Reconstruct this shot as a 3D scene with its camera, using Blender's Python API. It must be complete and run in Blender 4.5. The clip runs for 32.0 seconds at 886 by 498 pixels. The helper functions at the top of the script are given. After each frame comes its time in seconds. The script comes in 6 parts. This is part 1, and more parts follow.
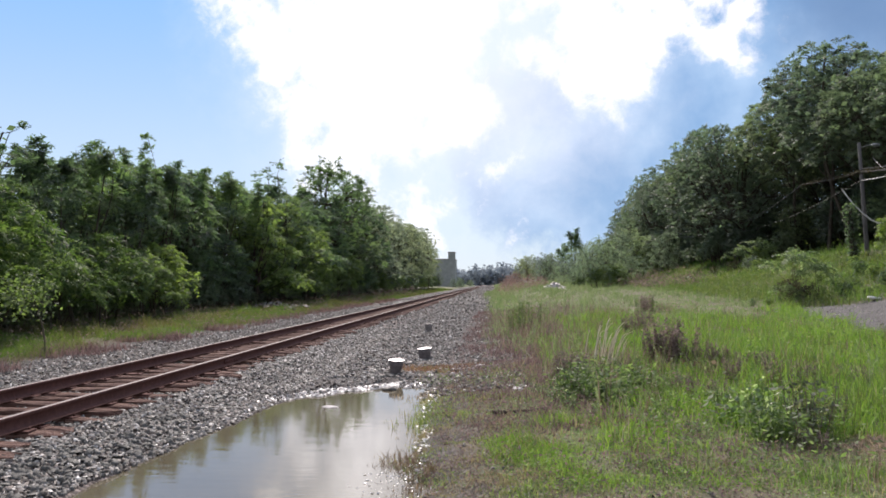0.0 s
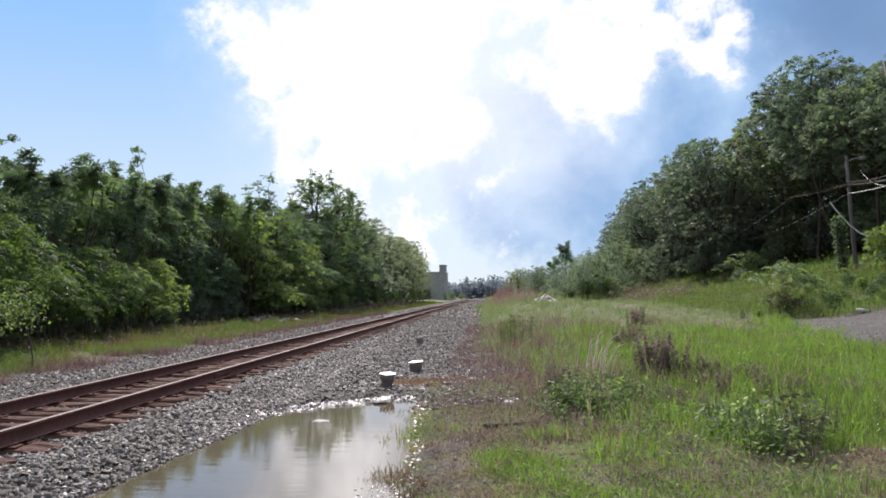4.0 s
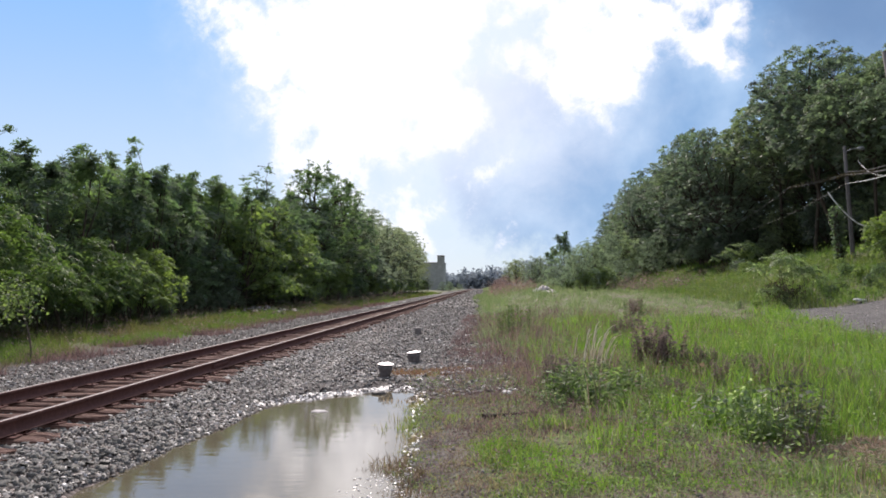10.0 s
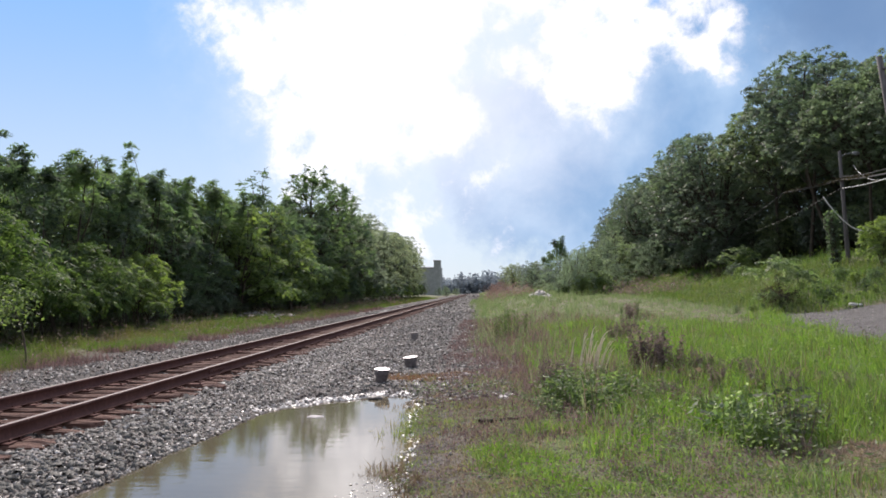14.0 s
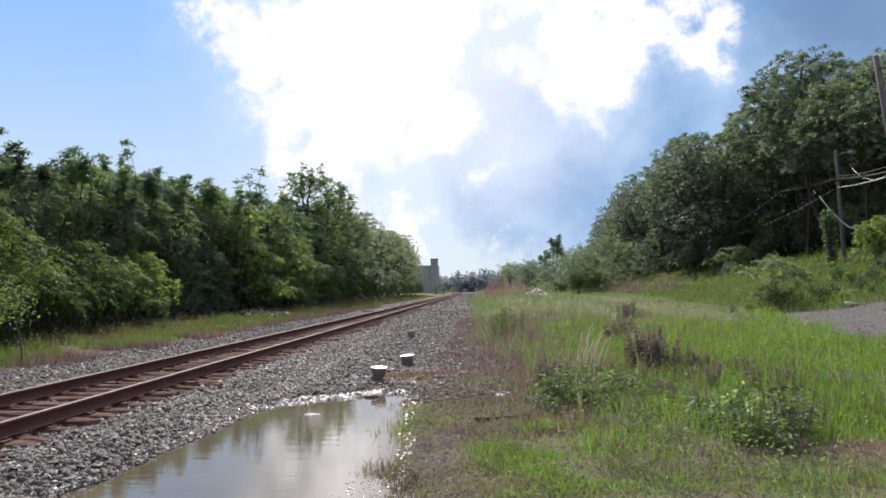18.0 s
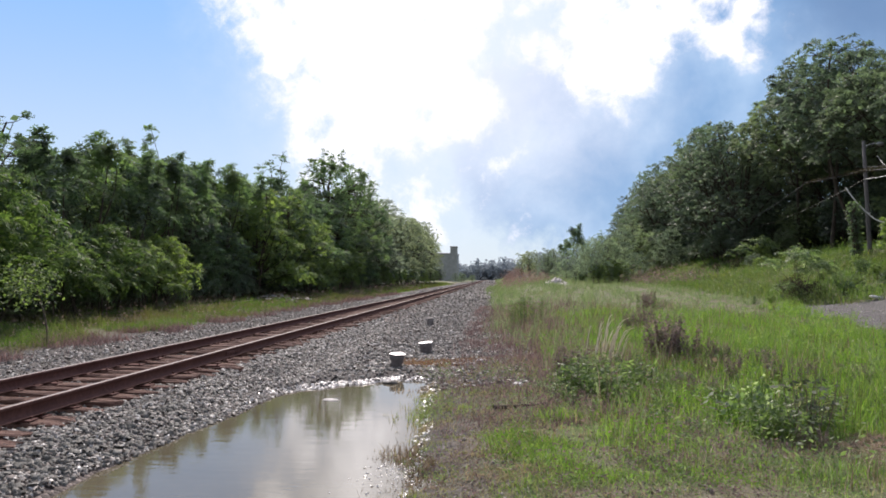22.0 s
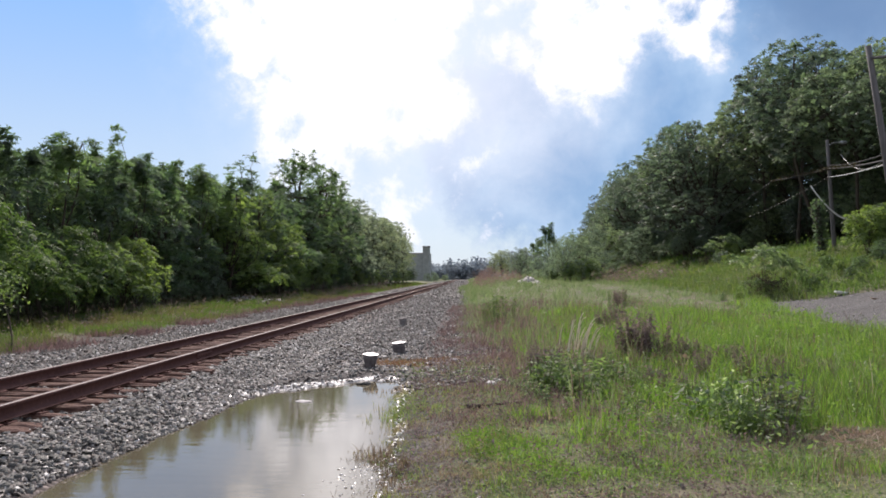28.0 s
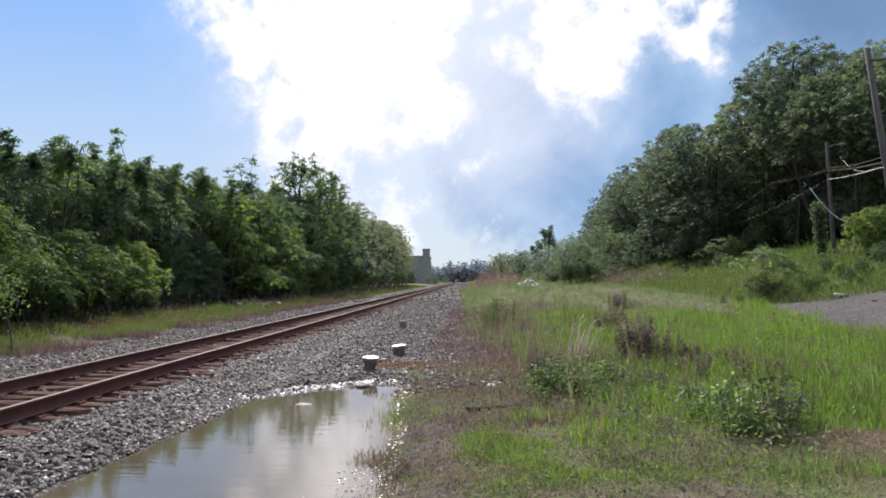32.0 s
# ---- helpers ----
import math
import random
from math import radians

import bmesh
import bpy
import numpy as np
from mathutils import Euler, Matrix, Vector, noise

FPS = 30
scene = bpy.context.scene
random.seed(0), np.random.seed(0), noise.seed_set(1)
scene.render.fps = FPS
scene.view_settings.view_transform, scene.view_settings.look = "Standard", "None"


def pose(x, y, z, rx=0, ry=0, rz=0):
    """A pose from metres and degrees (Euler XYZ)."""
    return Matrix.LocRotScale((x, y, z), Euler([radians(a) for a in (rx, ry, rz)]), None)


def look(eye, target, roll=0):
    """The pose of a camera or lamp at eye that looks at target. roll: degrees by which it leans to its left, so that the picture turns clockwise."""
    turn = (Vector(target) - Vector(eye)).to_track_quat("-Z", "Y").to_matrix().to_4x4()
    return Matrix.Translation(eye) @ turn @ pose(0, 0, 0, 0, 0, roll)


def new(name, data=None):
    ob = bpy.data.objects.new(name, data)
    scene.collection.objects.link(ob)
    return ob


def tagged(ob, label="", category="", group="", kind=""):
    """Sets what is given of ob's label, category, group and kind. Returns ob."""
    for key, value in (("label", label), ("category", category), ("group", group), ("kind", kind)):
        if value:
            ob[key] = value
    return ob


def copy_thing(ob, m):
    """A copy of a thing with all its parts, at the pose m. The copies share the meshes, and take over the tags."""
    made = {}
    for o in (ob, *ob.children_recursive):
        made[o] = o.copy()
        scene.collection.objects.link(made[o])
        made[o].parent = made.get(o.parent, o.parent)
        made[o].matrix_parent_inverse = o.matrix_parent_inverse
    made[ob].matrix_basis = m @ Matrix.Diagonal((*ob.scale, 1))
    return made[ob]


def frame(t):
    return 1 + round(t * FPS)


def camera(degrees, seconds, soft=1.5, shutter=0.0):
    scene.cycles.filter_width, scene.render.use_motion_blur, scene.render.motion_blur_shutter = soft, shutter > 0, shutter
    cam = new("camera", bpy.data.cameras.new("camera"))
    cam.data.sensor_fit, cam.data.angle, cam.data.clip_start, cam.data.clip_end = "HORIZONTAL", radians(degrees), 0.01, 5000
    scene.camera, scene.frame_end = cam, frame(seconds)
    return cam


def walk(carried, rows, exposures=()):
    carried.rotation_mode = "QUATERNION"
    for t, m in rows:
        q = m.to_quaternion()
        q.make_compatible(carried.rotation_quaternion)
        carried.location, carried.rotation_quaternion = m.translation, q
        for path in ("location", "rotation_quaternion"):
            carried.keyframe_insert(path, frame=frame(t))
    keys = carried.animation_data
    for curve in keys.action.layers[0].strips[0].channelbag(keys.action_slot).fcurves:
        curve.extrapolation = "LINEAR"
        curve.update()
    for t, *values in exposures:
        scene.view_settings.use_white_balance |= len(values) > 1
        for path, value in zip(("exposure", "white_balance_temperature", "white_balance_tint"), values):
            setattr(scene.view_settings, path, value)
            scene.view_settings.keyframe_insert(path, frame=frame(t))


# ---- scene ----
# Camera: held by hand at one spot beside the track, about eye height.
EYE = (0.0, 0.0, 1.55)
LENS = 61.0
WAY = [
    (0, 92.58, 0.00, 3.78), (0.5, 92.85, 0.19, 3.47), (1, 93.02, 0.42, 3.33), (1.5, 93.08, 0.27, 3.34),
    (2, 93.10, 0.21, 3.25), (2.5, 93.33, 0.07, 3.24), (3, 93.46, 0.11, 3.09), (3.5, 93.52, 0.12, 3.13),
    (5.5, 93.73, 0.23, 2.86), (6, 93.77, 0.26, 2.79), (6.5, 93.70, 0.11, 2.85), (7, 93.77, 0.05, 2.76),
    (7.5, 93.78, 0.20, 2.86), (8, 93.93, 0.25, 2.91), (8.5, 93.52, 0.31, 2.66), (9, 93.03, 0.21, 2.72),
    (9.5, 92.72, 0.15, 2.99), (10, 92.85, 0.18, 2.96), (10.5, 92.91, 0.26, 2.99), (11, 92.97, 0.20, 2.92),
    (11.5, 92.75, 0.34, 2.74), (12, 92.57, 0.26, 2.60), (12.5, 92.89, 0.22, 2.59), (13, 93.21, 0.22, 2.67),
    (13.5, 93.17, 0.06, 2.66), (14, 93.22, 0.25, 2.69), (14.5, 93.25, 0.25, 2.54), (16.5, 93.03, 0.32, 2.85),
    (17, 93.07, 0.15, 2.80), (17.5, 93.04, 0.28, 2.67), (18, 93.09, 0.15, 2.45), (18.5, 92.96, 0.19, 2.54),
    (19, 92.99, -0.06, 2.45), (19.5, 93.00, -0.19, 2.49), (20, 92.87, -0.04, 2.31), (20.5, 92.65, 0.17, 2.32),
    (21, 92.38, 0.29, 3.06), (21.5, 92.37, -0.34, 3.97), (22, 92.15, -0.61, 3.92), (22.5, 91.98, -0.25, 3.74),
    (23, 92.24, 0.44, 2.92), (23.5, 92.20, 0.38, 2.78), (24, 92.23, 0.34, 2.51), (24.5, 92.13, 0.13, 2.52),
    (25, 92.08, 0.18, 2.41), (25.5, 92.03, 0.08, 2.20), (27.5, 92.13, -0.25, 2.18), (28, 92.14, -0.09, 1.84),
    (28.5, 92.14, -0.12, 1.98), (29, 92.29, -0.27, 2.02), (29.5, 92.38, -0.32, 2.07), (30, 92.40, -0.25, 1.93),
    (30.5, 92.38, -0.18, 1.89), (31, 92.17, -0.08, 1.85), (31.5, 92.12, 0.12, 1.96), (32, 92.35, 0.00, 1.83),
]

cam = camera(LENS, 32.0, soft=1.7)
walk(cam, [(t, pose(*EYE, rx, ry, rz)) for t, rx, ry, rz in WAY],
     exposures=[(0, 0.16, 6400, 16), (7, 0.15, 6400, 16), (11, 0.11, 6400, 16), (22, 0.10, 6400, 16), (28, 0.07, 6400, 16), (32, 0.0, 6350, 16)])

# ---- sky, sun ----
SUN_AZ, SUN_EL = -9.0, 38.0     # degrees left of the track's direction, above the horizon


def sun_way():
    a, e = radians(SUN_AZ), radians(SUN_EL)
    return Vector((math.sin(a) * math.cos(e), math.cos(a) * math.cos(e), math.sin(e)))


def build_world():
    w = bpy.data.worlds.new("sky")
    scene.world = w
    w.use_nodes = True
    nt = w.node_tree
    nt.nodes.clear()
    L = nt.links.new

    def node(kind, **kw):
        n = nt.nodes.new(kind)
        for k, v in kw.items():
            n.inputs[k].default_value = v
        return n

    def mth(op, a, b=None, clamp=False):
        n = nt.nodes.new("ShaderNodeMath")
        n.operation, n.use_clamp = op, clamp
        for i, v in enumerate((a, b)):
            if v is None:
                continue
            if isinstance(v, (int, float)):
                n.inputs[i].default_value = v
            else:
                L(v, n.inputs[i])
        return n.outputs[0]

    def ramp(v, a, b, lo=0.0, hi=1.0):
        n = nt.nodes.new("ShaderNodeMapRange")
        n.interpolation_type = "SMOOTHSTEP"
        L(v, n.inputs[0])
        for i, k in enumerate((a, b, lo, hi)):
            n.inputs[i + 1].default_value = k
        return n.outputs[0]

    def mix(f, a, b):
        n = nt.nodes.new("ShaderNodeMix")
        n.data_type = "RGBA"
        L(f, n.inputs["Factor"])
        for v, k in ((a, 6), (b, 7)):
            if isinstance(v, tuple):
                n.inputs[k].default_value = (*v, 1)
            else:
                L(v, n.inputs[k])
        return n.outputs[2]

    co = nt.nodes.new("ShaderNodeTexCoord").outputs["Generated"]
    sky = nt.nodes.new("ShaderNodeTexSky")
    sky.sky_type, sky.sun_disc = "NISHITA", False
    sky.sun_elevation, sky.sun_rotation = radians(SUN_EL), radians(SUN_AZ)
    sky.air_density, sky.dust_density, sky.ozone_density = 1.0, 0.4, 2.0

    def fbm(scale, detail, rough=0.55, dist=0.0):
        n = node("ShaderNodeTexNoise", Scale=scale, Detail=detail, Roughness=rough, Distortion=dist)
        L(co, n.inputs["Vector"])
        return n.outputs[0]

    def blobs(rows):
        """The nearest of several soft round cloud masses: (across, up, radius) in slopes seen along the track."""
        best = None
        for u, v, r in rows:
            c = Vector((u, 1, v)).normalized()
            d = nt.nodes.new("ShaderNodeVectorMath")
            d.operation = "DISTANCE"
            L(co, d.inputs[0])
            d.inputs[1].default_value = c
            one = mth("MULTIPLY", mth("SUBTRACT", r, d.outputs["Value"]), 8.0)
            best = one if best is None else mth("MAXIMUM", best, one)
        return mth("MAXIMUM", best, -1.0)

    big, fine = fbm(7.0, 8, 0.6, 0.2), fbm(24.0, 6, 0.65, 0.2)
    rag = mth("ADD", mth("MULTIPLY", mth("SUBTRACT", big, 0.5), 2.2), mth("MULTIPLY", mth("SUBTRACT", fine, 0.5), 1.5))
    # pale veil low down
    sep = nt.nodes.new("ShaderNodeSeparateXYZ")
    L(co, sep.inputs[0])
    up = sep.outputs["Z"]
    blue = mix(ramp(up, 0.02, 0.42), (6.1, 7.5, 8.5), (2.3, 5.1, 9.8))
    base = mix(ramp(up, -0.02, 0.0, 0.25, 0.85), sky.outputs[0], blue)
    # broken pale cloud over the unseen sky, overhead and behind, added as fill light
    aside = nt.nodes.new("ShaderNodeVectorMath")
    aside.operation = "DISTANCE"
    L(co, aside.inputs[0])
    aside.inputs[1].default_value = Vector((0, 1, 0.15)).normalized()
    cover = mth("MULTIPLY", ramp(aside.outputs["Value"], 0.62, 1.0), ramp(fbm(2.2, 6, 0.6, 0.3), 0.30, 0.56, 0.25, 1.0))
    base = mix(cover, base, mix(ramp(fbm(4.0, 5), 0.35, 0.65), (4.6, 4.8, 5.3), (7.6, 7.9, 8.5)))
    # slate-blue shaded cloud to the right
    grey = mth("ADD", blobs(GREY_CLOUDS), mth("MULTIPLY", rag, 0.55))
    base = mix(mth("MULTIPLY", ramp(grey, 0.0, 0.5), 0.9), base, mix(ramp(fbm(7.0, 5), 0.35, 0.72), (2.2, 4.0, 6.5), (4.7, 6.5, 8.5)))
    dark = mth("ADD", blobs([(0.53, 0.42, 0.17), (0.62, 0.30, 0.12)]), mth("MULTIPLY", rag, 0.3))
    base = mix(mth("MULTIPLY", ramp(dark, -0.1, 0.9), 0.85), base, (1.6, 2.75, 4.7))
    # thin bright streaks
    thin = mth("ADD", blobs(THIN_CLOUDS), mth("MULTIPLY", rag, 1.3))
    base = mix(mth("MULTIPLY", ramp(thin, 0.30, 0.85), 0.8), base, (10.5, 10.7, 11.0))
    # bright veil round the hidden sun
    veil = mth("ADD", blobs([(-0.06, 0.36, 0.36), (0.05, 0.25, 0.22)]), mth("MULTIPLY", rag, 0.5))
    base = mix(mth("MULTIPLY", ramp(veil, 0.0, 2.0), 0.66), base, (9.8, 10.1, 10.6))
    # sunlit white cloud
    white = mth("ADD", mth("ADD", blobs(WHITE_CLOUDS), 0.12), mth("MULTIPLY", rag, 0.6))
    base = mix(ramp(white, -0.04, 0.34), base, mix(ramp(white, 0.1, 1.1), (9.6, 9.9, 10.4), (26.0, 25.8, 25.4)))
    bg = nt.nodes.new("ShaderNodeBackground")
    bg.inputs["Strength"].default_value = 0.1
    L(base, bg.inputs["Color"])
    out = nt.nodes.new("ShaderNodeOutputWorld")
    L(bg.outputs[0], out.inputs[0])


WHITE_CLOUDS = [(-0.345, 0.377, 0.027), (-0.294, 0.321, 0.052), (-0.216, 0.339, 0.078), (-0.247, 0.235, 0.05), (-0.17, 0.292, 0.094), (-0.15, 0.21, 0.055), (-0.193, 0.199, 0.044), (-0.078, 0.313, 0.076),
                (-0.055, 0.236, 0.052), (-0.093, 0.198, 0.037), (-0.039, 0.367, 0.057), (-0.108, 0.43, 0.112), (0.029, 0.357, 0.021), (0.036, 0.303, 0.036), (0.074, 0.295, 0.034), (0.119, 0.29, 0.044),
                (0.153, 0.278, 0.035), (0.177, 0.274, 0.026), (0.111, 0.252, 0.016), (0.164, 0.252, 0.014), (0.195, 0.331, 0.041), (0.24, 0.357, 0.036), (0.273, 0.345, 0.026), (0.302, 0.329, 0.026),
                (0.325, 0.355, 0.027), (0.12, 0.352, 0.052), (0.196, 0.408, 0.053), (0.285, 0.406, 0.051), (0.068, 0.411, 0.049), (0.31, 0.306, 0.01)]
GREY_CLOUDS = [(0.08, 0.18, 0.17), (0.23, 0.20, 0.19), (0.38, 0.29, 0.20), (0.50, 0.38, 0.22), (0.16, 0.10, 0.12)]
THIN_CLOUDS = [(-0.22, 0.175, 0.08), (-0.14, 0.17, 0.07), (-0.105, 0.13, 0.07), (-0.06, 0.105, 0.08), (0.0, 0.15, 0.045), (-0.09, 0.07, 0.08), (0.03, 0.06, 0.07), (-0.20, 0.16, 0.06)]
build_world()
sun = new("sun", bpy.data.lights.new("sun", "SUN"))
sun.data.energy, sun.data.angle, sun.data.color = 6.0, radians(2.0), (1.0, 0.91, 0.80)
sun.matrix_world = look(sun_way() * 100, (0, 0, 0))

# ---- materials ----
def shader(name, rough=0.85, spec=0.3):
    m = bpy.data.materials.new(name)
    m.use_nodes = True
    b = m.node_tree.nodes["Principled BSDF"]
    b.inputs["Roughness"].default_value = rough
    b.inputs["Specular IOR Level"].default_value = spec
    return m, m.node_tree, b


def coords(nt):
    return nt.nodes.new("ShaderNodeTexCoord").outputs["Object"]


def speckle(nt, scale, detail=4.0, rough=0.6, stretch=None):
    n = nt.nodes.new("ShaderNodeTexNoise")
    n.inputs["Scale"].default_value, n.inputs["Detail"].default_value, n.inputs["Roughness"].default_value = scale, detail, rough
    v = coords(nt)
    if stretch:
        mp = nt.nodes.new("ShaderNodeMapping")
        mp.inputs["Scale"].default_value = stretch
        nt.links.new(v, mp.inputs[0])
        v = mp.outputs[0]
    nt.links.new(v, n.inputs["Vector"])
    return n.outputs[0]


def tints(nt, value, stops):
    r = nt.nodes.new("ShaderNodeValToRGB")
    e = r.color_ramp.elements
    while len(e) < len(stops):
        e.new(0.5)
    for k, (p, c) in zip(e, stops):
        k.position, k.color = p, (*c, 1)
    nt.links.new(value, r.inputs[0])
    return r.outputs[0]


def blend(nt, f, a, b, how="MIX"):
    n = nt.nodes.new("ShaderNodeMix")
    n.data_type, n.blend_type = "RGBA", how
    for v, k in ((f, "Factor"), (a, 6), (b, 7)):
        if isinstance(v, (int, float)):
            n.inputs[k].default_value = v
        elif isinstance(v, tuple):
            n.inputs[k].default_value = (*v, 1)
        else:
            nt.links.new(v, n.inputs[k])
    return n.outputs[2]


def relief(nt, b, height, strength, dist=0.02):
    n = nt.nodes.new("ShaderNodeBump")
    n.inputs["Strength"].default_value, n.inputs["Distance"].default_value = strength, dist
    nt.links.new(height, n.inputs["Height"])
    nt.links.new(n.outputs[0], b.inputs["Normal"])


def plain(name, stops, scale, rough=0.85, bump=0.3, dist=0.01, spec=0.3, stretch=None, metal=0.0):
    m, nt, b = shader(name, rough, spec)
    v = speckle(nt, scale, 6, 0.65, stretch)
    big = speckle(nt, scale * 0.13, 3)
    c = tints(nt, v, stops)
    c = blend(nt, 0.5, c, tints(nt, big, [(0.3, (0.55, 0.55, 0.55)), (0.7, (1.0, 1.0, 1.0))]), "MULTIPLY")
    nt.links.new(c, b.inputs["Base Color"])
    b.inputs["Metallic"].default_value = metal
    relief(nt, b, v, bump, dist)
    return m


def leafy(name, stops, patch=None, through_light=0.4, gloss=0.02, patch_scale=0.5, sheen=0.65, share=0.42, vary=0.0, thru=(1.6, 1.7, 0.75)):
    """Leaves and blades: a tint of its own for each piece, patches of another tint, light passing through."""
    m = bpy.data.materials.new(name)
    m.use_nodes = True
    nt = m.node_tree
    nt.nodes.clear()
    geo = nt.nodes.new("ShaderNodeNewGeometry")
    c = tints(nt, geo.outputs["Random Per Island"], stops)
    if patch:
        v = speckle(nt, patch_scale, 3)
        f = tints(nt, v, [(share, (0, 0, 0)), (share + 0.17, (1, 1, 1))])
        c = blend(nt, f, c, tints(nt, geo.outputs["Random Per Island"], patch))
    if vary:
        ob = nt.nodes.new("ShaderNodeObjectInfo")
        c = blend(nt, 1.0, c, tints(nt, ob.outputs["Random"], [(0.0, (1 - vary, 1 - vary, 1 - 0.8 * vary)), (0.5, (1, 1, 1)), (1.0, (1 + vary, 1 + 0.8 * vary, 1 - 0.4 * vary))]), "MULTIPLY")
    d = nt.nodes.new("ShaderNodeBsdfDiffuse")
    t = nt.nodes.new("ShaderNodeBsdfTranslucent")
    g = nt.nodes.new("ShaderNodeBsdfGlossy")
    g.inputs["Roughness"].default_value = sheen
    nt.links.new(blend(nt, 1.0, c, (0.74, 0.74, 0.78), "MULTIPLY"), d.inputs[0])
    nt.links.new(blend(nt, 1.0, c, thru, "MULTIPLY"), t.inputs[0])
    m1, m2 = nt.nodes.new("ShaderNodeMixShader"), nt.nodes.new("ShaderNodeMixShader")
    m1.inputs[0].default_value, m2.inputs[0].default_value = through_light, gloss
    nt.links.new(d.outputs[0], m1.inputs[1])
    nt.links.new(t.outputs[0], m1.inputs[2])
    nt.links.new(m1.outputs[0], m2.inputs[1])
    nt.links.new(g.outputs[0], m2.inputs[2])
    nt.links.new(m2.outputs[0], nt.nodes.new("ShaderNodeOutputMaterial").inputs[0])
    return m


GREENS = [(0.0, (0.066, 0.096, 0.068)), (0.5, (0.092, 0.130, 0.088)), (1.0, (0.150, 0.195, 0.125))]
leaf_dark = leafy("leaf_dark", GREENS, patch=[(0.0, (0.125, 0.195, 0.105)), (1.0, (0.195, 0.285, 0.155))], through_light=0.48, gloss=0.05, patch_scale=0.45, vary=0.28, thru=(1.3, 1.5, 0.85))
leaf_bright = leafy("leaf_bright", [(0.0, (0.101, 0.148, 0.063)), (0.5, (0.143, 0.208, 0.082)), (1.0, (0.229, 0.296, 0.124))], through_light=0.5, gloss=0.05, vary=0.15, thru=(1.45, 1.6, 0.75))
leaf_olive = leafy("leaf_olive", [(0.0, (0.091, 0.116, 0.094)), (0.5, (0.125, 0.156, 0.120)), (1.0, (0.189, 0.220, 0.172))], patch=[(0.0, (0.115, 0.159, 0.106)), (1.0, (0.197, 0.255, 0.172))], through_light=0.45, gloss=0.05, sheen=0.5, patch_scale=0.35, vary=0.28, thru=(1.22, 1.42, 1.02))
# light green leaves, greyed and paled further for haze
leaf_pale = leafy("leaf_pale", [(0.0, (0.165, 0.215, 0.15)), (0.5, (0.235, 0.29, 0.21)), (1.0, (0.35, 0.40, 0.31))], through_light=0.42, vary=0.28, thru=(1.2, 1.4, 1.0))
leaf_frond = leafy("leaf_frond", [(0.0, (0.056, 0.101, 0.037)), (0.5, (0.091, 0.149, 0.052)), (1.0, (0.182, 0.247, 0.103))], through_light=0.4, gloss=0.02, sheen=0.5, vary=0.15, thru=(1.4, 1.55, 0.8))
# distance haze put into the leaf colour: paler, greyer green
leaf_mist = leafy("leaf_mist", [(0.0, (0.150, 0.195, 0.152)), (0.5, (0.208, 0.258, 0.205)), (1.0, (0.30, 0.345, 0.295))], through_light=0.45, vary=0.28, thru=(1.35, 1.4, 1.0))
weed_lush = leafy("weed_lush", [(0.0, (0.065, 0.115, 0.04)), (0.5, (0.10, 0.165, 0.055)), (1.0, (0.17, 0.23, 0.095))], patch=[(0.0, (0.055, 0.085, 0.04)), (1.0, (0.11, 0.14, 0.07))], through_light=0.45, patch_scale=0.5)
# far leaves with distance haze mixed into their blue-grey colour
leaf_far_haze = leafy("leaf_far_haze", [(0.0, (0.22, 0.26, 0.29)), (0.5, (0.26, 0.30, 0.33)), (1.0, (0.30, 0.34, 0.37))], through_light=0.4, thru=(1.1, 1.15, 1.15))
leaf_brown = leafy("leaf_brown", [(0.0, (0.11, 0.078, 0.074)), (0.5, (0.19, 0.132, 0.124)), (1.0, (0.31, 0.22, 0.205))], through_light=0.35, thru=(1.15, 1.1, 1.1))
leaf_dock = leafy("leaf_dock", [(0.0, (0.12, 0.094, 0.088)), (0.5, (0.18, 0.142, 0.132)), (1.0, (0.31, 0.25, 0.225))], through_light=0.45, thru=(1.15, 1.1, 1.0))
leaf_weed = leafy("leaf_weed", [(0.0, (0.102, 0.152, 0.063)), (0.6, (0.156, 0.223, 0.088)), (1.0, (0.246, 0.294, 0.162))], through_light=0.5, gloss=0.025, sheen=0.5, thru=(1.25, 1.4, 0.8))
grass_field = leafy("grass_field", [(0.0, (0.107, 0.150, 0.071)), (0.5, (0.150, 0.205, 0.100)), (0.9, (0.209, 0.246, 0.147)), (1.0, (0.320, 0.264, 0.266))],
                    patch=[(0.0, (0.136, 0.141, 0.090)), (0.5, (0.189, 0.177, 0.128)), (1.0, (0.262, 0.205, 0.185))], through_light=0.5, patch_scale=0.75, share=0.55, thru=(1.4, 1.5, 1.1))
grass_lush = leafy("grass_lush", [(0.0, (0.081, 0.146, 0.040)), (0.6, (0.123, 0.206, 0.055)), (1.0, (0.192, 0.253, 0.085))], patch=[(0.0, (0.053, 0.103, 0.034)), (0.6, (0.087, 0.146, 0.048)), (1.0, (0.192, 0.165, 0.100))], through_light=0.55, patch_scale=0.9, share=0.5, thru=(1.65, 1.85, 0.72))
grass_verge = leafy("grass_verge", [(0.0, (0.06, 0.11, 0.035)), (0.6, (0.09, 0.155, 0.042)), (1.0, (0.14, 0.19, 0.075))], patch=[(0.0, (0.08, 0.075, 0.052)), (1.0, (0.14, 0.12, 0.085))], through_light=0.45, patch_scale=0.35)
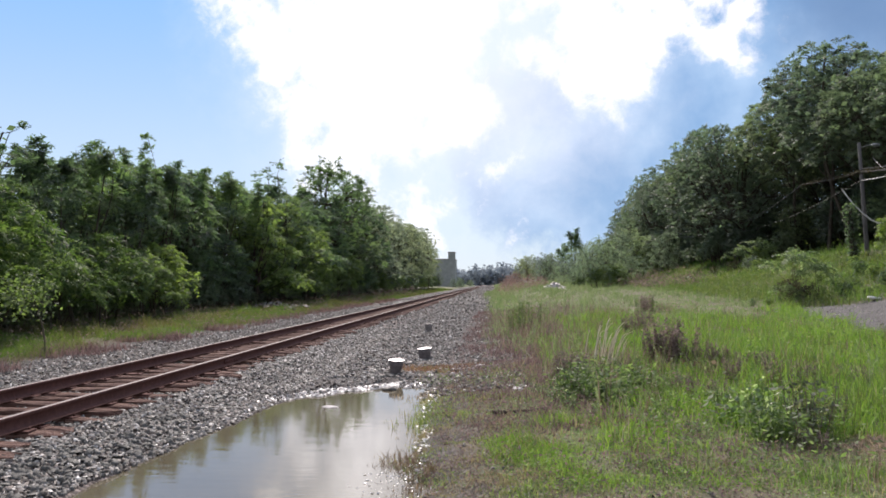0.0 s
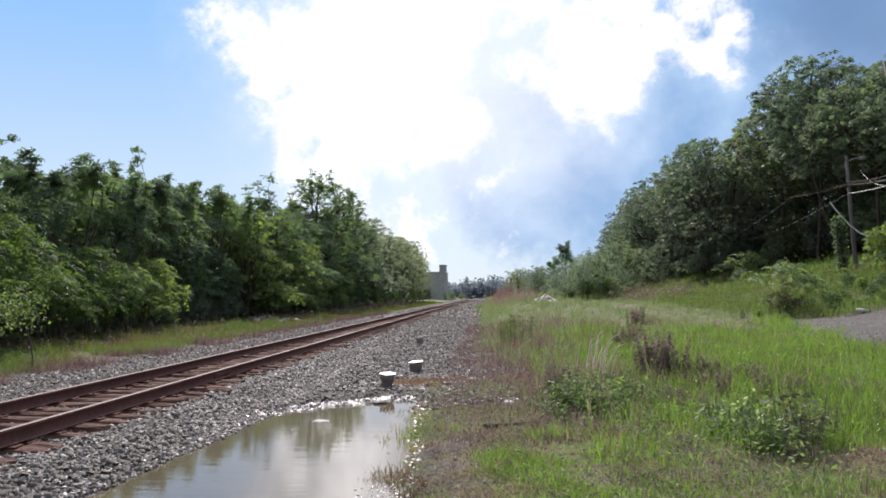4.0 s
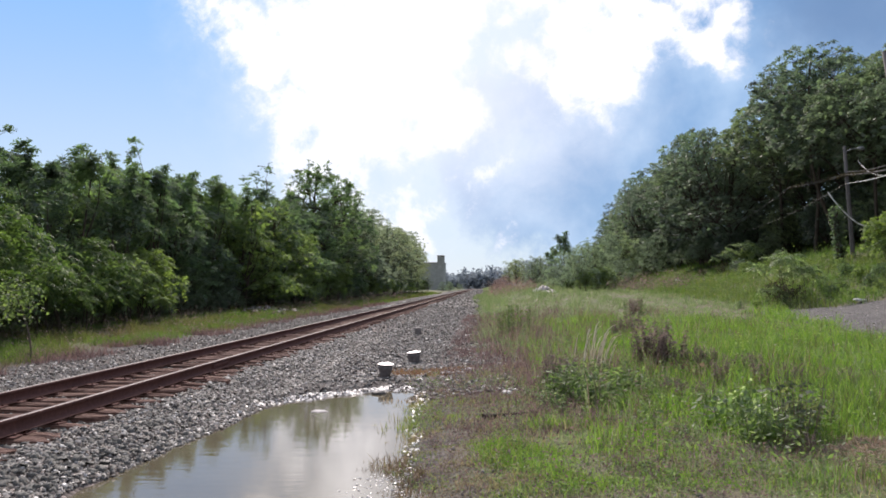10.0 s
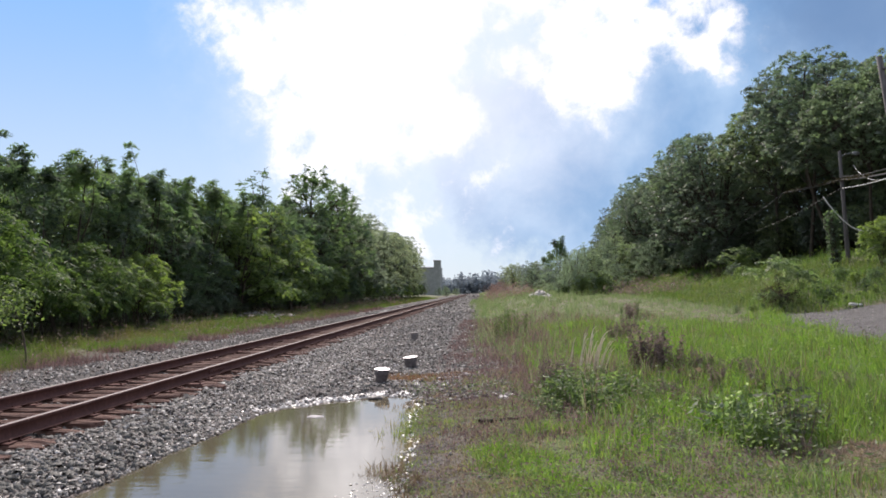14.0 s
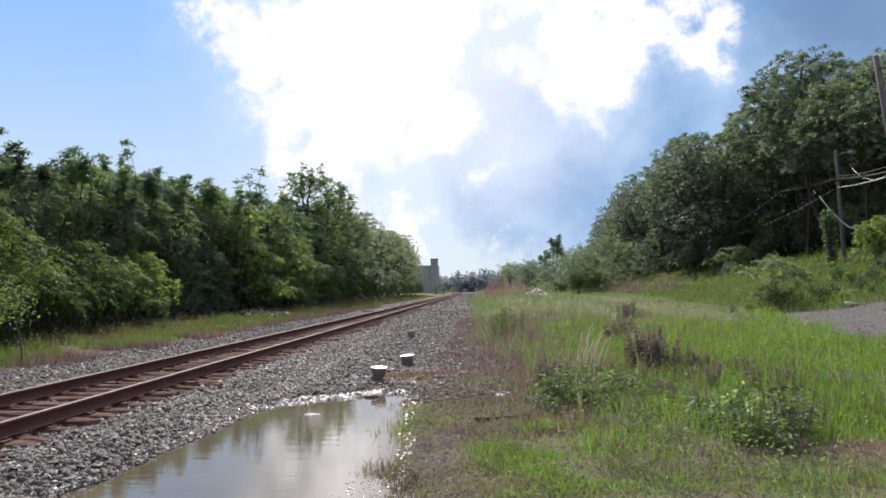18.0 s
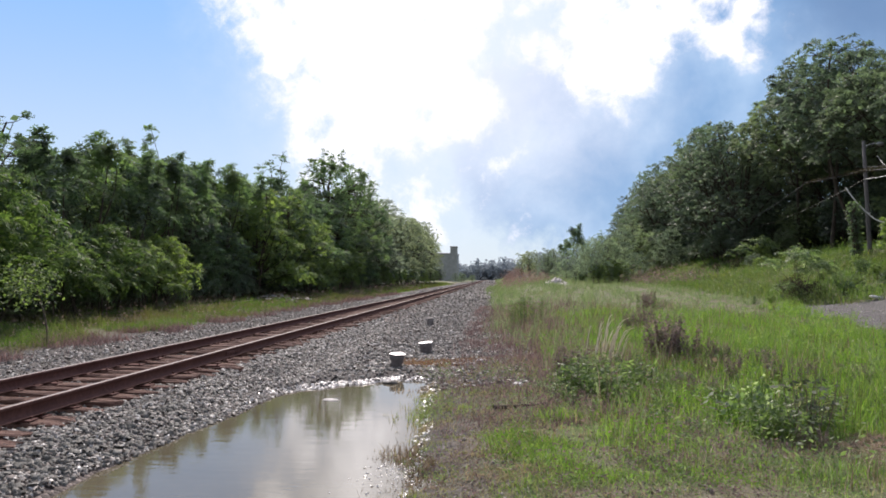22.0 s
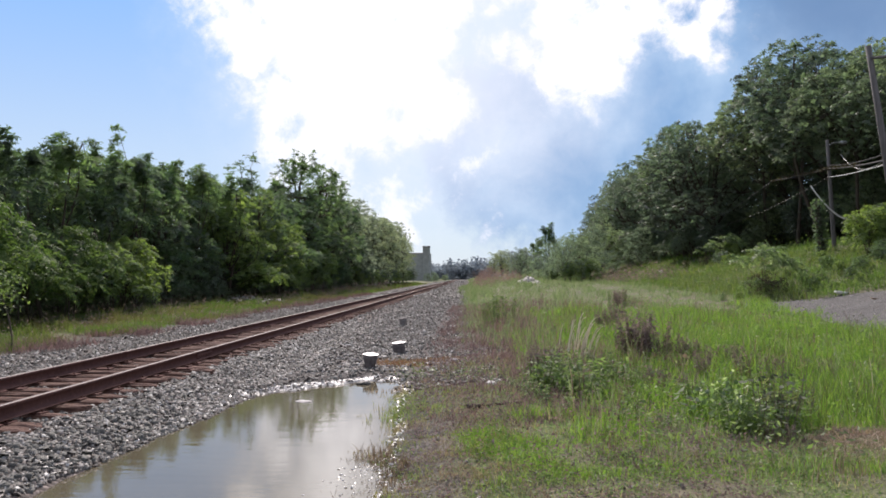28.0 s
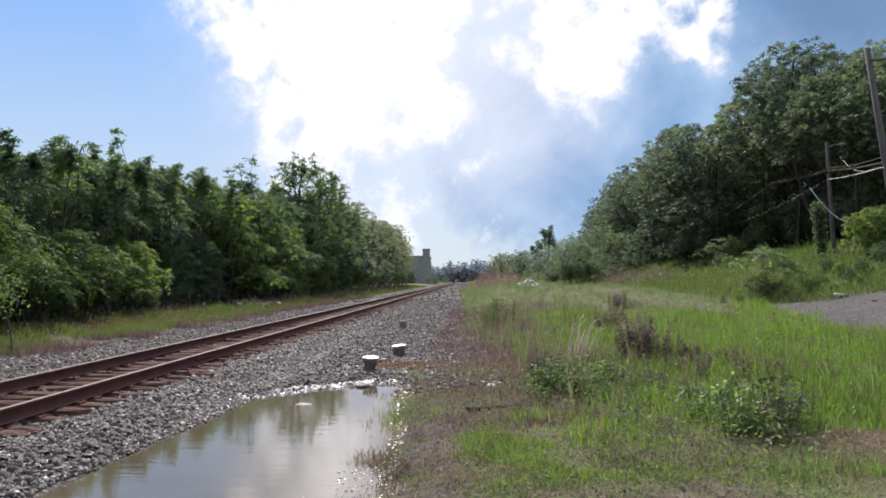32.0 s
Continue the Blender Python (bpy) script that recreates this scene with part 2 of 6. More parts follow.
grass_bank = leafy("grass_bank", [(0.0, (0.058, 0.112, 0.034)), (0.6, (0.09, 0.162, 0.044)), (1.0, (0.14, 0.21, 0.066))], patch=[(0.0, (0.075, 0.118, 0.045)), (0.6, (0.115, 0.148, 0.06)), (1.0, (0.17, 0.165, 0.085))], through_light=0.45, patch_scale=0.25)
grass_dry = leafy("grass_dry", [(0.0, (0.10, 0.07, 0.045)), (0.6, (0.19, 0.14, 0.09)), (1.0, (0.36, 0.30, 0.21))], through_light=0.35, thru=(1.15, 1.1, 1.1))
orange_straw = leafy("orange_straw", [(0.0, (0.257, 0.183, 0.135)), (0.6, (0.424, 0.306, 0.229)), (1.0, (0.616, 0.524, 0.423))], through_light=0.35, thru=(1.15, 1.1, 1.1))
orange_mat = leafy("orange_weed", [(0.0, (0.190, 0.108, 0.060)), (0.6, (0.304, 0.171, 0.096)), (1.0, (0.285, 0.234, 0.120))], through_light=0.4, thru=(1.15, 1.1, 1.1))
grass_low = leafy("grass_low", [(0.0, (0.14, 0.20, 0.055)), (0.5, (0.20, 0.27, 0.075)), (1.0, (0.30, 0.29, 0.14))],
                  patch=[(0.0, (0.19, 0.135, 0.11)), (0.6, (0.28, 0.20, 0.155)), (1.0, (0.38, 0.30, 0.22))], through_light=0.4, patch_scale=0.9, thru=(1.4, 1.5, 1.1))
# rust brown, paled in its colour for distance haze
leaf_rust = leafy("leaf_rust", [(0.0, (0.20, 0.15, 0.135)), (0.5, (0.28, 0.21, 0.185)), (1.0, (0.36, 0.29, 0.25))], through_light=0.35, thru=(1.2, 1.0, 0.95))
leaf_glossy = leafy("leaf_glossy", [(0.0, (0.10, 0.155, 0.07)), (0.6, (0.17, 0.24, 0.11)), (1.0, (0.42, 0.47, 0.29))], through_light=0.52, gloss=0.04, sheen=0.5, thru=(1.2, 1.35, 0.85))
leaf_shade = leafy("leaf_shade", [(0.0, (0.07, 0.085, 0.06)), (0.6, (0.12, 0.14, 0.095)), (1.0, (0.26, 0.28, 0.20))], through_light=0.35, gloss=0.02, sheen=0.5)
# near black: shadow under the sumac as leaf colour; also the dark vine
leaf_shadow_vine = leafy("leaf_shadow_vine", [(0.0, (0.028, 0.024, 0.024)), (0.6, (0.05, 0.042, 0.04)), (1.0, (0.10, 0.085, 0.075))], through_light=0.3)
straw_stem = plain("straw_stem", [(0.3, (0.58, 0.51, 0.37)), (0.7, (0.84, 0.77, 0.60))], 20.0, 0.7, 0.2, 0.002)
bark = plain("bark", [(0.3, (0.035, 0.028, 0.022)), (0.7, (0.11, 0.09, 0.07))], 9.0, 0.95, 0.8, 0.03, stretch=(1, 1, 0.25))
rust = plain("rust", [(0.25, (0.086, 0.046, 0.041)), (0.6, (0.131, 0.068, 0.059)), (0.85, (0.205, 0.102, 0.078))], 14.0, 0.9, 0.35, 0.004, 0.08)
worn_steel = plain("worn_steel", [(0.3, (0.17, 0.13, 0.12)), (0.7, (0.29, 0.235, 0.22))], 30.0, 0.68, 0.1, 0.002, 0.25, metal=0.0)
tie_wood = plain("tie_wood", [(0.28, (0.04, 0.026, 0.023)), (0.46, (0.14, 0.080, 0.064)), (0.64, (0.235, 0.148, 0.12)), (0.85, (0.37, 0.27, 0.23))], 7.0, 0.92, 1.0, 0.03, 0.15, stretch=(0.3, 5, 5))
concrete = plain("concrete", [(0.3, (0.17, 0.155, 0.15)), (0.7, (0.30, 0.28, 0.27))], 12.0, 0.9, 0.4, 0.01)
dark_concrete = plain("dark_concrete", [(0.3, (0.11, 0.097, 0.096)), (0.7, (0.20, 0.18, 0.177))], 12.0, 0.9, 0.4, 0.01)
white_foam = plain("white_foam", [(0.3, (0.66, 0.65, 0.64)), (0.7, (0.84, 0.83, 0.82))], 9.0, 0.7, 0.2, 0.004)
white_paint = plain("white_paint", [(0.2, (0.34, 0.32, 0.32)), (0.5, (0.62, 0.60, 0.60))], 18.0, 0.45, 0.1, 0.004, 0.5)
pole_wood = plain("pole_wood", [(0.3, (0.085, 0.08, 0.08)), (0.7, (0.165, 0.157, 0.155))], 5.0, 0.9, 0.5, 0.01, stretch=(3, 3, 0.2))
cable_black = plain("cable_black", [(0.3, (0.03, 0.03, 0.032)), (0.7, (0.06, 0.06, 0.065))], 10.0, 0.95, 0.1)
cable_weathered = plain("cable_weathered", [(0.3, (0.08, 0.078, 0.076)), (0.7, (0.16, 0.155, 0.15))], 10.0, 0.6, 0.1)
cable_pale = plain("cable_pale", [(0.3, (0.70, 0.70, 0.71)), (0.7, (0.84, 0.84, 0.84))], 10.0, 0.5, 0.1)
galvanised = plain("galvanised", [(0.3, (0.28, 0.29, 0.31)), (0.7, (0.42, 0.43, 0.45))], 20.0, 0.5, 0.1, metal=0.5)
tower_wall = plain("tower_wall", [(0.3, (0.25, 0.275, 0.26)), (0.7, (0.37, 0.395, 0.375))], 0.8, 0.9, 0.3, 0.05)
dark_opening = plain("dark_opening", [(0.3, (0.02, 0.02, 0.022)), (0.7, (0.04, 0.04, 0.042))], 2.0, 0.4, 0.1)
wet_stone = plain("wet_stone", [(0.3, (0.03, 0.028, 0.026)), (0.7, (0.07, 0.066, 0.062))], 14.0, 0.6, 0.4, 0.01, 0.2)
# near-white colour for the sun's glint on wet pebbles
washed = plain("washed_pebble", [(0.3, (0.42, 0.40, 0.39)), (0.7, (0.80, 0.78, 0.76))], 9.0, 0.36, 0.3, 0.01, 0.7)
rubble = plain("rubble", [(0.3, (0.48, 0.44, 0.42)), (0.7, (0.72, 0.68, 0.66))], 5.0, 0.9, 0.5, 0.03)


def stone_material():
    m, nt, b = shader("ballast_stone", 0.8, 0.35)
    geo = nt.nodes.new("ShaderNodeNewGeometry")
    c = tints(nt, geo.outputs["Random Per Island"], [(0.0, (0.045, 0.042, 0.040)), (0.3, (0.125, 0.105, 0.095)), (0.34, (0.115, 0.114, 0.106)), (0.7, (0.195, 0.192, 0.180)), (0.74, (0.22, 0.19, 0.175)),
                                                     (0.93, (0.36, 0.345, 0.33)), (1.0, (0.62, 0.60, 0.57))])
    c = blend(nt, 0.45, c, tints(nt, speckle(nt, 45, 5), [(0.3, (0.45, 0.44, 0.44)), (0.7, (1.0, 1.0, 1.0))]), "MULTIPLY")
    nt.links.new(c, b.inputs["Base Color"])
    relief(nt, b, speckle(nt, 60, 5), 0.5, 0.006)
    return m


def gravel_material(name, low, mid, high, scale=22.0):
    """Small stones lying close: cells of their own tint with dark joints."""
    m, nt, b = shader(name, 0.9, 0.25)
    vo = nt.nodes.new("ShaderNodeTexVoronoi")
    vo.inputs["Scale"].default_value = scale
    nt.links.new(coords(nt), vo.inputs["Vector"])
    sep = nt.nodes.new("ShaderNodeSeparateColor")
    nt.links.new(vo.outputs["Color"], sep.inputs[0])
    c = tints(nt, sep.outputs[0], [(0.0, low), (0.55, mid), (1.0, high)])
    c = blend(nt, 0.6, c, tints(nt, speckle(nt, 1.1, 5), [(0.3, (0.6, 0.55, 0.53)), (0.7, (1.05, 1.03, 1.0))]), "MULTIPLY")
    nt.links.new(c, b.inputs["Base Color"])
    relief(nt, b, tints(nt, vo.outputs["Distance"], [(0.0, (1, 1, 1)), (0.8, (0, 0, 0))]), 0.7, 0.03)
    return m


def ground_material():
    m, nt, b = shader("ground", 0.95, 0.2)
    earth = tints(nt, speckle(nt, 3.5, 8, 0.7), [(0.3, (0.075, 0.058, 0.048)), (0.5, (0.145, 0.112, 0.095)), (0.7, (0.23, 0.19, 0.165))])
    green = tints(nt, speckle(nt, 9.0, 6), [(0.3, (0.06, 0.085, 0.025)), (0.7, (0.12, 0.16, 0.045))])
    vo = nt.nodes.new("ShaderNodeTexVoronoi")
    vo.inputs["Scale"].default_value = 24.0
    nt.links.new(coords(nt), vo.inputs["Vector"])
    sc = nt.nodes.new("ShaderNodeSeparateColor")
    nt.links.new(vo.outputs["Color"], sc.inputs[0])
    gravel = tints(nt, sc.outputs[0], [(0.0, (0.034, 0.031, 0.030)), (0.6, (0.072, 0.065, 0.062)), (1.0, (0.17, 0.156, 0.149))])
    gravel = blend(nt, tints(nt, speckle(nt, 0.8, 5), [(0.45, (0, 0, 0)), (0.68, (0.5, 0.5, 0.5))]), gravel, (0.11, 0.088, 0.078))
    # across the track: gravel between the verges, grass beyond
    sp = nt.nodes.new("ShaderNodeSeparateXYZ")
    nt.links.new(coords(nt), sp.inputs[0])
    ad = nt.nodes.new("ShaderNodeMath")
    ad.operation = "MULTIPLY_ADD"
    nt.links.new(speckle(nt, 0.9, 5), ad.inputs[0])
    ad.inputs[1].default_value = 3.4
    nt.links.new(sp.outputs["X"], ad.inputs[2])
    mr = nt.nodes.new("ShaderNodeMapRange")
    nt.links.new(ad.outputs[0], mr.inputs[0])
    mr.inputs[1].default_value, mr.inputs[2].default_value = -14.0, 6.0
    band = tints(nt, mr.outputs[0], [(0.0, (0, 0, 0)), (0.12, (0, 0, 0)), (0.18, (1, 1, 1)), (0.74, (1, 1, 1)), (0.82, (0, 0, 0))])
    turf = blend(nt, tints(nt, speckle(nt, 0.6, 5), [(0.4, (0.15, 0.15, 0.15)), (0.62, (1, 1, 1))]), earth, green)
    nt.links.new(blend(nt, band, turf, gravel), b.inputs["Base Color"])
    relief(nt, b, tints(nt, vo.outputs["Distance"], [(0.0, (1, 1, 1)), (0.8, (0, 0, 0))]), 0.6, 0.03)
    return m


def water_material():
    m, nt, b = shader("muddy_water", 0.015, 0.5)
    b.inputs["IOR"].default_value = 1.4
    c = tints(nt, speckle(nt, 0.7, 4), [(0.3, (0.098, 0.084, 0.056)), (0.7, (0.128, 0.112, 0.078))])
    nt.links.new(c, b.inputs["Base Color"])
    relief(nt, b, speckle(nt, 2.6, 4, 0.55, (0.7, 2.6, 1)), 0.045, 0.03)
    return m


stone_mat = stone_material()
ballast_mat = gravel_material("ballast_bed", (0.042, 0.034, 0.031), (0.095, 0.078, 0.071), (0.23, 0.195, 0.18), 17.0)
lot_mat = gravel_material("lot_gravel", (0.058, 0.056, 0.057), (0.095, 0.092, 0.092), (0.165, 0.16, 0.158), 26.0)
ground_mat = ground_material()
water_mat = water_material()


# ---- building helpers ----
def mesh_np(name, V, F, mats, smooth=False, slot=None):
    """A mesh from arrays: points (n, 3), faces (m, k)."""
    V, F = np.asarray(V, np.float32), np.asarray(F, np.int32)
    me = bpy.data.meshes.new(name)
    k = F.shape[1]
    me.vertices.add(len(V))
    me.vertices.foreach_set("co", V.ravel())
    me.loops.add(F.size)
    me.loops.foreach_set("vertex_index", F.ravel())
    me.polygons.add(len(F))
    me.polygons.foreach_set("loop_start", np.arange(0, F.size, k, dtype=np.int32))
    for mm in mats if isinstance(mats, (list, tuple)) else [mats]:
        me.materials.append(mm)
    if slot is not None:
        me.polygons.foreach_set("material_index", np.asarray(slot, np.int32))
    if smooth:
        me.polygons.foreach_set("use_smooth", np.ones(len(F), bool))
    me.update(calc_edges=True)
    return me


def part(name, me, parent, label="", kind=""):
    ob = new(name, me)
    ob.parent = parent
    return tagged(ob, label, kind=kind)


def thing(name, label, category, at=(0, 0, 0), group="", kind="", turn=0.0):
    ob = new(name)
    ob.matrix_basis = pose(*at, 0, 0, turn)
    ob.empty_display_size = 0.2
    return tagged(ob, label, category, group, kind)


def bm_mesh(name, bm, material, smooth=False):
    me = bpy.data.meshes.new(name)
    for f in bm.faces:
        f.smooth = smooth
    bm.to_mesh(me)
    bm.free()
    me.materials.append(material)
    return me


def join(chunks):
    """Arrays of points and faces put one behind another."""
    Vs, Fs, n = [], [], 0
    for V, F in chunks:
        Vs.append(np.asarray(V, float))
        Fs.append(np.asarray(F, int) + n)
        n += len(V)
    return np.concatenate(Vs), np.concatenate(Fs)


def tube(points, radii, sides=7):
    P = [Vector(p) for p in points]
    V, F = [], []
    for i, p in enumerate(P):
        d = (P[min(i + 1, len(P) - 1)] - P[max(i - 1, 0)]).normalized()
        a = d.cross(Vector((0.31, 0.95, 0.05))).normalized()
        b = d.cross(a)
        for k in range(sides):
            t = 2 * math.pi * k / sides
            V.append(p + (a * math.cos(t) + b * math.sin(t)) * radii[i])
    for i in range(len(P) - 1):
        for k in range(sides):
            n = (k + 1) % sides
            F.append((i * sides + k, i * sides + n, (i + 1) * sides + n, (i + 1) * sides + k))
    return np.array([tuple(v) for v in V]), np.array(F)


def unit(a):
    return a / np.maximum(np.linalg.norm(a, axis=1, keepdims=True), 1e-9)


def leaf_arrays(P, size, rng, droop=0.3, slim=0.32, flat=0.5):
    """A folded kite for each point: long axis at random and drooping a little."""
    n = len(P)
    a = rng.normal(size=(n, 3))
    a[:, 2] = a[:, 2] * flat - droop
    a = unit(a)
    b = unit(np.cross(a, rng.normal(size=(n, 3)) * 0.6 + np.array([0, 0, 1.0])))
    c = np.cross(a, b)
    s = (size * rng.uniform(0.6, 1.35, n))[:, None]
    V = np.stack([P, P + a * s * 0.5 + b * s * slim + c * s * 0.08, P + a * s, P + a * s * 0.5 - b * s * slim + c * s * 0.08], 1).reshape(-1, 3)
    return V, np.arange(4 * n).reshape(n, 4)


def blade_arrays(P, h, w, rng, lean=0.35):
    """A bent, tapering blade for each point (three triangles)."""
    n = len(P)
    t = rng.uniform(0, 2 * math.pi, n)
    side = np.stack([np.cos(t), np.sin(t), np.zeros(n)], 1)
    t2 = rng.uniform(0, 2 * math.pi, n)
    bend = np.stack([np.cos(t2), np.sin(t2), np.zeros(n)], 1) * (h * lean * rng.uniform(0.2, 1.3, n))[:, None]
    up = np.stack([np.zeros(n), np.zeros(n), h], 1)
    w = np.broadcast_to(w, (n,))[:, None]
    mid = P + up * 0.55 + bend * 0.3
    V = np.stack([P - side * w, P + side * w, mid + side * w * 0.8, mid - side * w * 0.8, P + up + bend], 1).reshape(-1, 3)
    o = (np.arange(n) * 5)[:, None]
    F = np.concatenate([o + np.array([[0, 1, 2]]), o + np.array([[0, 2, 3]]), o + np.array([[3, 2, 4]])], 1).reshape(-1, 3)
    return V, F


def crown_points(lobes, clumps, per, spread, rng, shell=0.55, low=-1.0, lay=0.5):
    """Leaf places in clumps on and inside several rounded masses (x, y, z, rx, ry, rz)."""
    L = np.array(lobes, float)
    vol = (L[:, 3] * L[:, 4] * L[:, 5]) ** (2 / 3)
    which = rng.choice(len(L), clumps, p=vol / vol.sum())
    d = unit(rng.normal(size=(clumps, 3)))
    d[:, 2] = np.where(d[:, 2] < low, -d[:, 2], d[:, 2])
    r = rng.uniform(shell, 1.06, clumps)[:, None]
    C = L[which, :3] + d * r * L[which, 3:]
    k = rng.uniform(0.55, 1.4, clumps)
    # each clump is a spray of a few drooping fronds that point outwards
    fronds = 6
    out = np.repeat(d, fronds, 0) * 0.8 + rng.normal(size=(clumps * fronds, 3)) * 0.75 + np.array([0, 0, 0.25])
    out[:, 2] *= lay
    out = unit(out).reshape(clumps, fronds, 3)
    j = rng.integers(0, fronds, (clumps, per))
    t = rng.uniform(0.05, 1.0, (clumps, per))
    way = np.take_along_axis(out, np.repeat(j[:, :, None], 3, 2), 1)
    P = C[:, None, :] + way * (t * spread * 2.3)[:, :, None] * k[:, None, None]
    P[:, :, 2] -= (0.7 * spread * t * t) * k[:, None]
    P = (P + rng.normal(size=P.shape) * spread * np.array([0.22, 0.22, 0.5 * lay * 0.44 + 0.05])).reshape(-1, 3)
    return P


def tufts(lobes, count, rng, gap=0.5, low=-0.35):
    """Twig ends on the outer skin of several rounded masses, kept apart, with the way each one points."""
    L = np.array(lobes, float)
    area = (L[:, 3] * L[:, 4] * L[:, 5]) ** (2 / 3)
    n = count * 6
    which = rng.choice(len(L), n, p=area / area.sum())
    d = unit(rng.normal(size=(n, 3)))
    d = d[d[:, 2] > low]
    which = which[:len(d)]
    C = L[which, :3] + d * L[which, 3:] * rng.uniform(0.82, 1.06, len(d))[:, None]
    q = ((C[:, None, :] - L[None, :, :3]) / L[None, :, 3:]) ** 2
    k = q.sum(2).min(1) > 0.6
    C, d = C[k], d[k]
    kept = []
    for i in range(len(C)):
        if len(kept) >= count:
            break
        if not kept or (((C[kept] - C[i]) ** 2).sum(1) > gap * gap).all():
            kept.append(i)
    return C[kept], unit(d[kept] + np.array([0, 0, 0.35]))


def frond_arrays(C, D, length, rng, fronds=9, pairs=6, droop=0.45, leaf=0.34, slim=0.17, spread=1.0):
    """Rosettes of feathered fronds: on each twig end several arching ribs with leaflets on both sides."""
    n = len(C)
    size = rng.uniform(0.65, 1.3, n)
    c, ax = np.repeat(C, fronds, 0), np.repeat(D, fronds, 0)
    m = n * fronds
    d = unit(ax * 0.55 + rng.normal(size=(m, 3)) * np.array([1, 1, 0.55]) * 0.62 * spread)
    ln = length * np.repeat(size, fronds) * rng.uniform(0.6, 1.2, m)
    t = np.linspace(0.16, 1.0, pairs)[None, :, None]
    down = np.array([0, 0, 1.0])
    base = c[:, None] + d[:, None] * (ln[:, None, None] * t) - down * (droop * ln[:, None, None] * t * t)
    along = d[:, None] - down * (2 * droop * t)
    along = along / np.linalg.norm(along, axis=2, keepdims=True)
    side = unit(np.cross(d, down + rng.normal(size=(m, 3)) * 0.3))[:, None]
    out = []
    for s in (-1, 1):
        a = side * (s * 0.85) + along * 0.5 - down * 0.22 + rng.normal(size=(m, pairs, 3)) * 0.2
        a = a / np.linalg.norm(a, axis=2, keepdims=True)
        w = along - a * (a * along).sum(2, keepdims=True)
        w = w / np.maximum(np.linalg.norm(w, axis=2, keepdims=True), 1e-6)
        lf = leaf * ln[:, None, None] * (1.15 - 0.5 * t) * rng.uniform(0.75, 1.2, (m, pairs, 1))
        out.append(np.stack([base, base + a * lf * 0.45 + w * lf * slim, base + a * lf - down * lf * 0.1, base + a * lf * 0.45 - w * lf * slim], 2).reshape(-1, 3))
    V = np.concatenate(out)
    return V, np.arange(len(V)).reshape(-1, 4)


def core_arrays(lobes, count, size, rng, low=0.3):
    """Shaded leaves within the masses."""
    L = np.array(lobes, float)
    vol = L[:, 3] * L[:, 4] * L[:, 5]
    which = rng.choice(len(L), count, p=vol / vol.sum())
    P = L[which, :3] + unit(rng.normal(size=(count, 3))) * L[which, 3:] * (rng.uniform(0.1, 1, count) ** 0.5 * 0.8)[:, None]
    P[:, 2] = np.maximum(P[:, 2], low)
    return leaf_arrays(P, size, rng, 0.3, 0.34)


def soft(a, b, v):
    t = np.clip((v - a) / (b - a), 0, 1)
    return t * t * (3 - 2 * t)


# ---- the lie of the land ----
WATER = -0.55
PROFILE_X = [-2500, -200, -60, -30, -18, -15, -11.5, -9.0, -8.4, -4.4, -3.6, -1.0, 0.0, 2.0, 8.0, 13.0, 17.0, 20.5, 24.0, 30.0, 45.0, 100, 300, 2500]
PROFILE_Z = [6.0, 4.0, 1.5, 0.3, -0.25, -0.40, -0.50, -0.54, -0.50, -0.50, -0.48, -0.45, -0.34, -0.22, -0.10, 0.0, 0.36, 1.3, 2.4, 4.4, 7.0, 9.0, 12, 14]


def bumps(x, y, s):
    return (np.sin(x * 1.7 * s + 0.6 * np.sin(y * 1.1 * s)) + np.sin(y * 1.3 * s + 1.7 + 0.8 * np.sin(x * 0.9 * s)) + 0.6 * np.sin((x + y) * 2.9 * s)) / 2.6


def puddle_inside(x, y):
    """Metres inside the puddle's rim (negative outside)."""
    wob = 0.10 * bumps(x * 1.5, y * 1.5, 1.3) + 0.05 * bumps(x * 5, y * 5, 1.0)
    # broken, marshy shore on the field side
    marsh = 0.13 * bumps(x * 3.2, y * 1.6, 1.9) * np.clip((12.0 - y) / 3, 0, 1)
    left = np.interp(y, [2, 7.4, 11.7, 13.5, 16], [-4.55, -4.28, -3.9, -3.77, -3.7])
    right = np.interp(y, [2, 7.4, 10.8, 14.8, 17], [-0.35, -0.70, -1.07, -1.41, -1.7])
    end = np.interp(x, [-4, -3.77, -2.9, -2.1, -1.4, -1], [13.2, 13.5, 14.2, 15.3, 14.9, 14.0])
    return np.minimum(np.minimum(x - left + wob * 0.5, right - x + wob * 2.2 + marsh), np.minimum((end - y) * 0.8 + wob * 2, (y - 3.2) * 0.8 + wob * 2))


def ground_z(x, y):
    x, y = np.asarray(x, float), np.asarray(y, float)
    z = np.interp(x, PROFILE_X, PROFILE_Z)
    rough = soft(0.0, 3.0, x) + soft(-11.5, -14.0, x)
    z = np.where(x > 13, z * (1 - 0.10 * soft(52, 82, y)), z)
    rise = soft(34, 80, y) * soft(0.3, 5.0, x)
    z = np.maximum(z, z * (1 - rise) + 0.9 * rise)
    z = z + 0.05 * rough * bumps(x, y, 0.9) + 0.015 * bumps(x, y, 3.1)
    z = z + 0.25 * soft(17, 26, x) * bumps(x, y, 0.23)
    s = puddle_inside(x, y)
    bowl = WATER - np.clip(0.16 * s, -0.2, 0.12)
    return np.where(s > -1.2, bowl + (z - bowl) * soft(0.05, 1.2, -s), z)


def spaced(*rows):
    return np.concatenate([np.arange(a, b, s) for a, b, s in rows] + [[rows[-1][1]]])


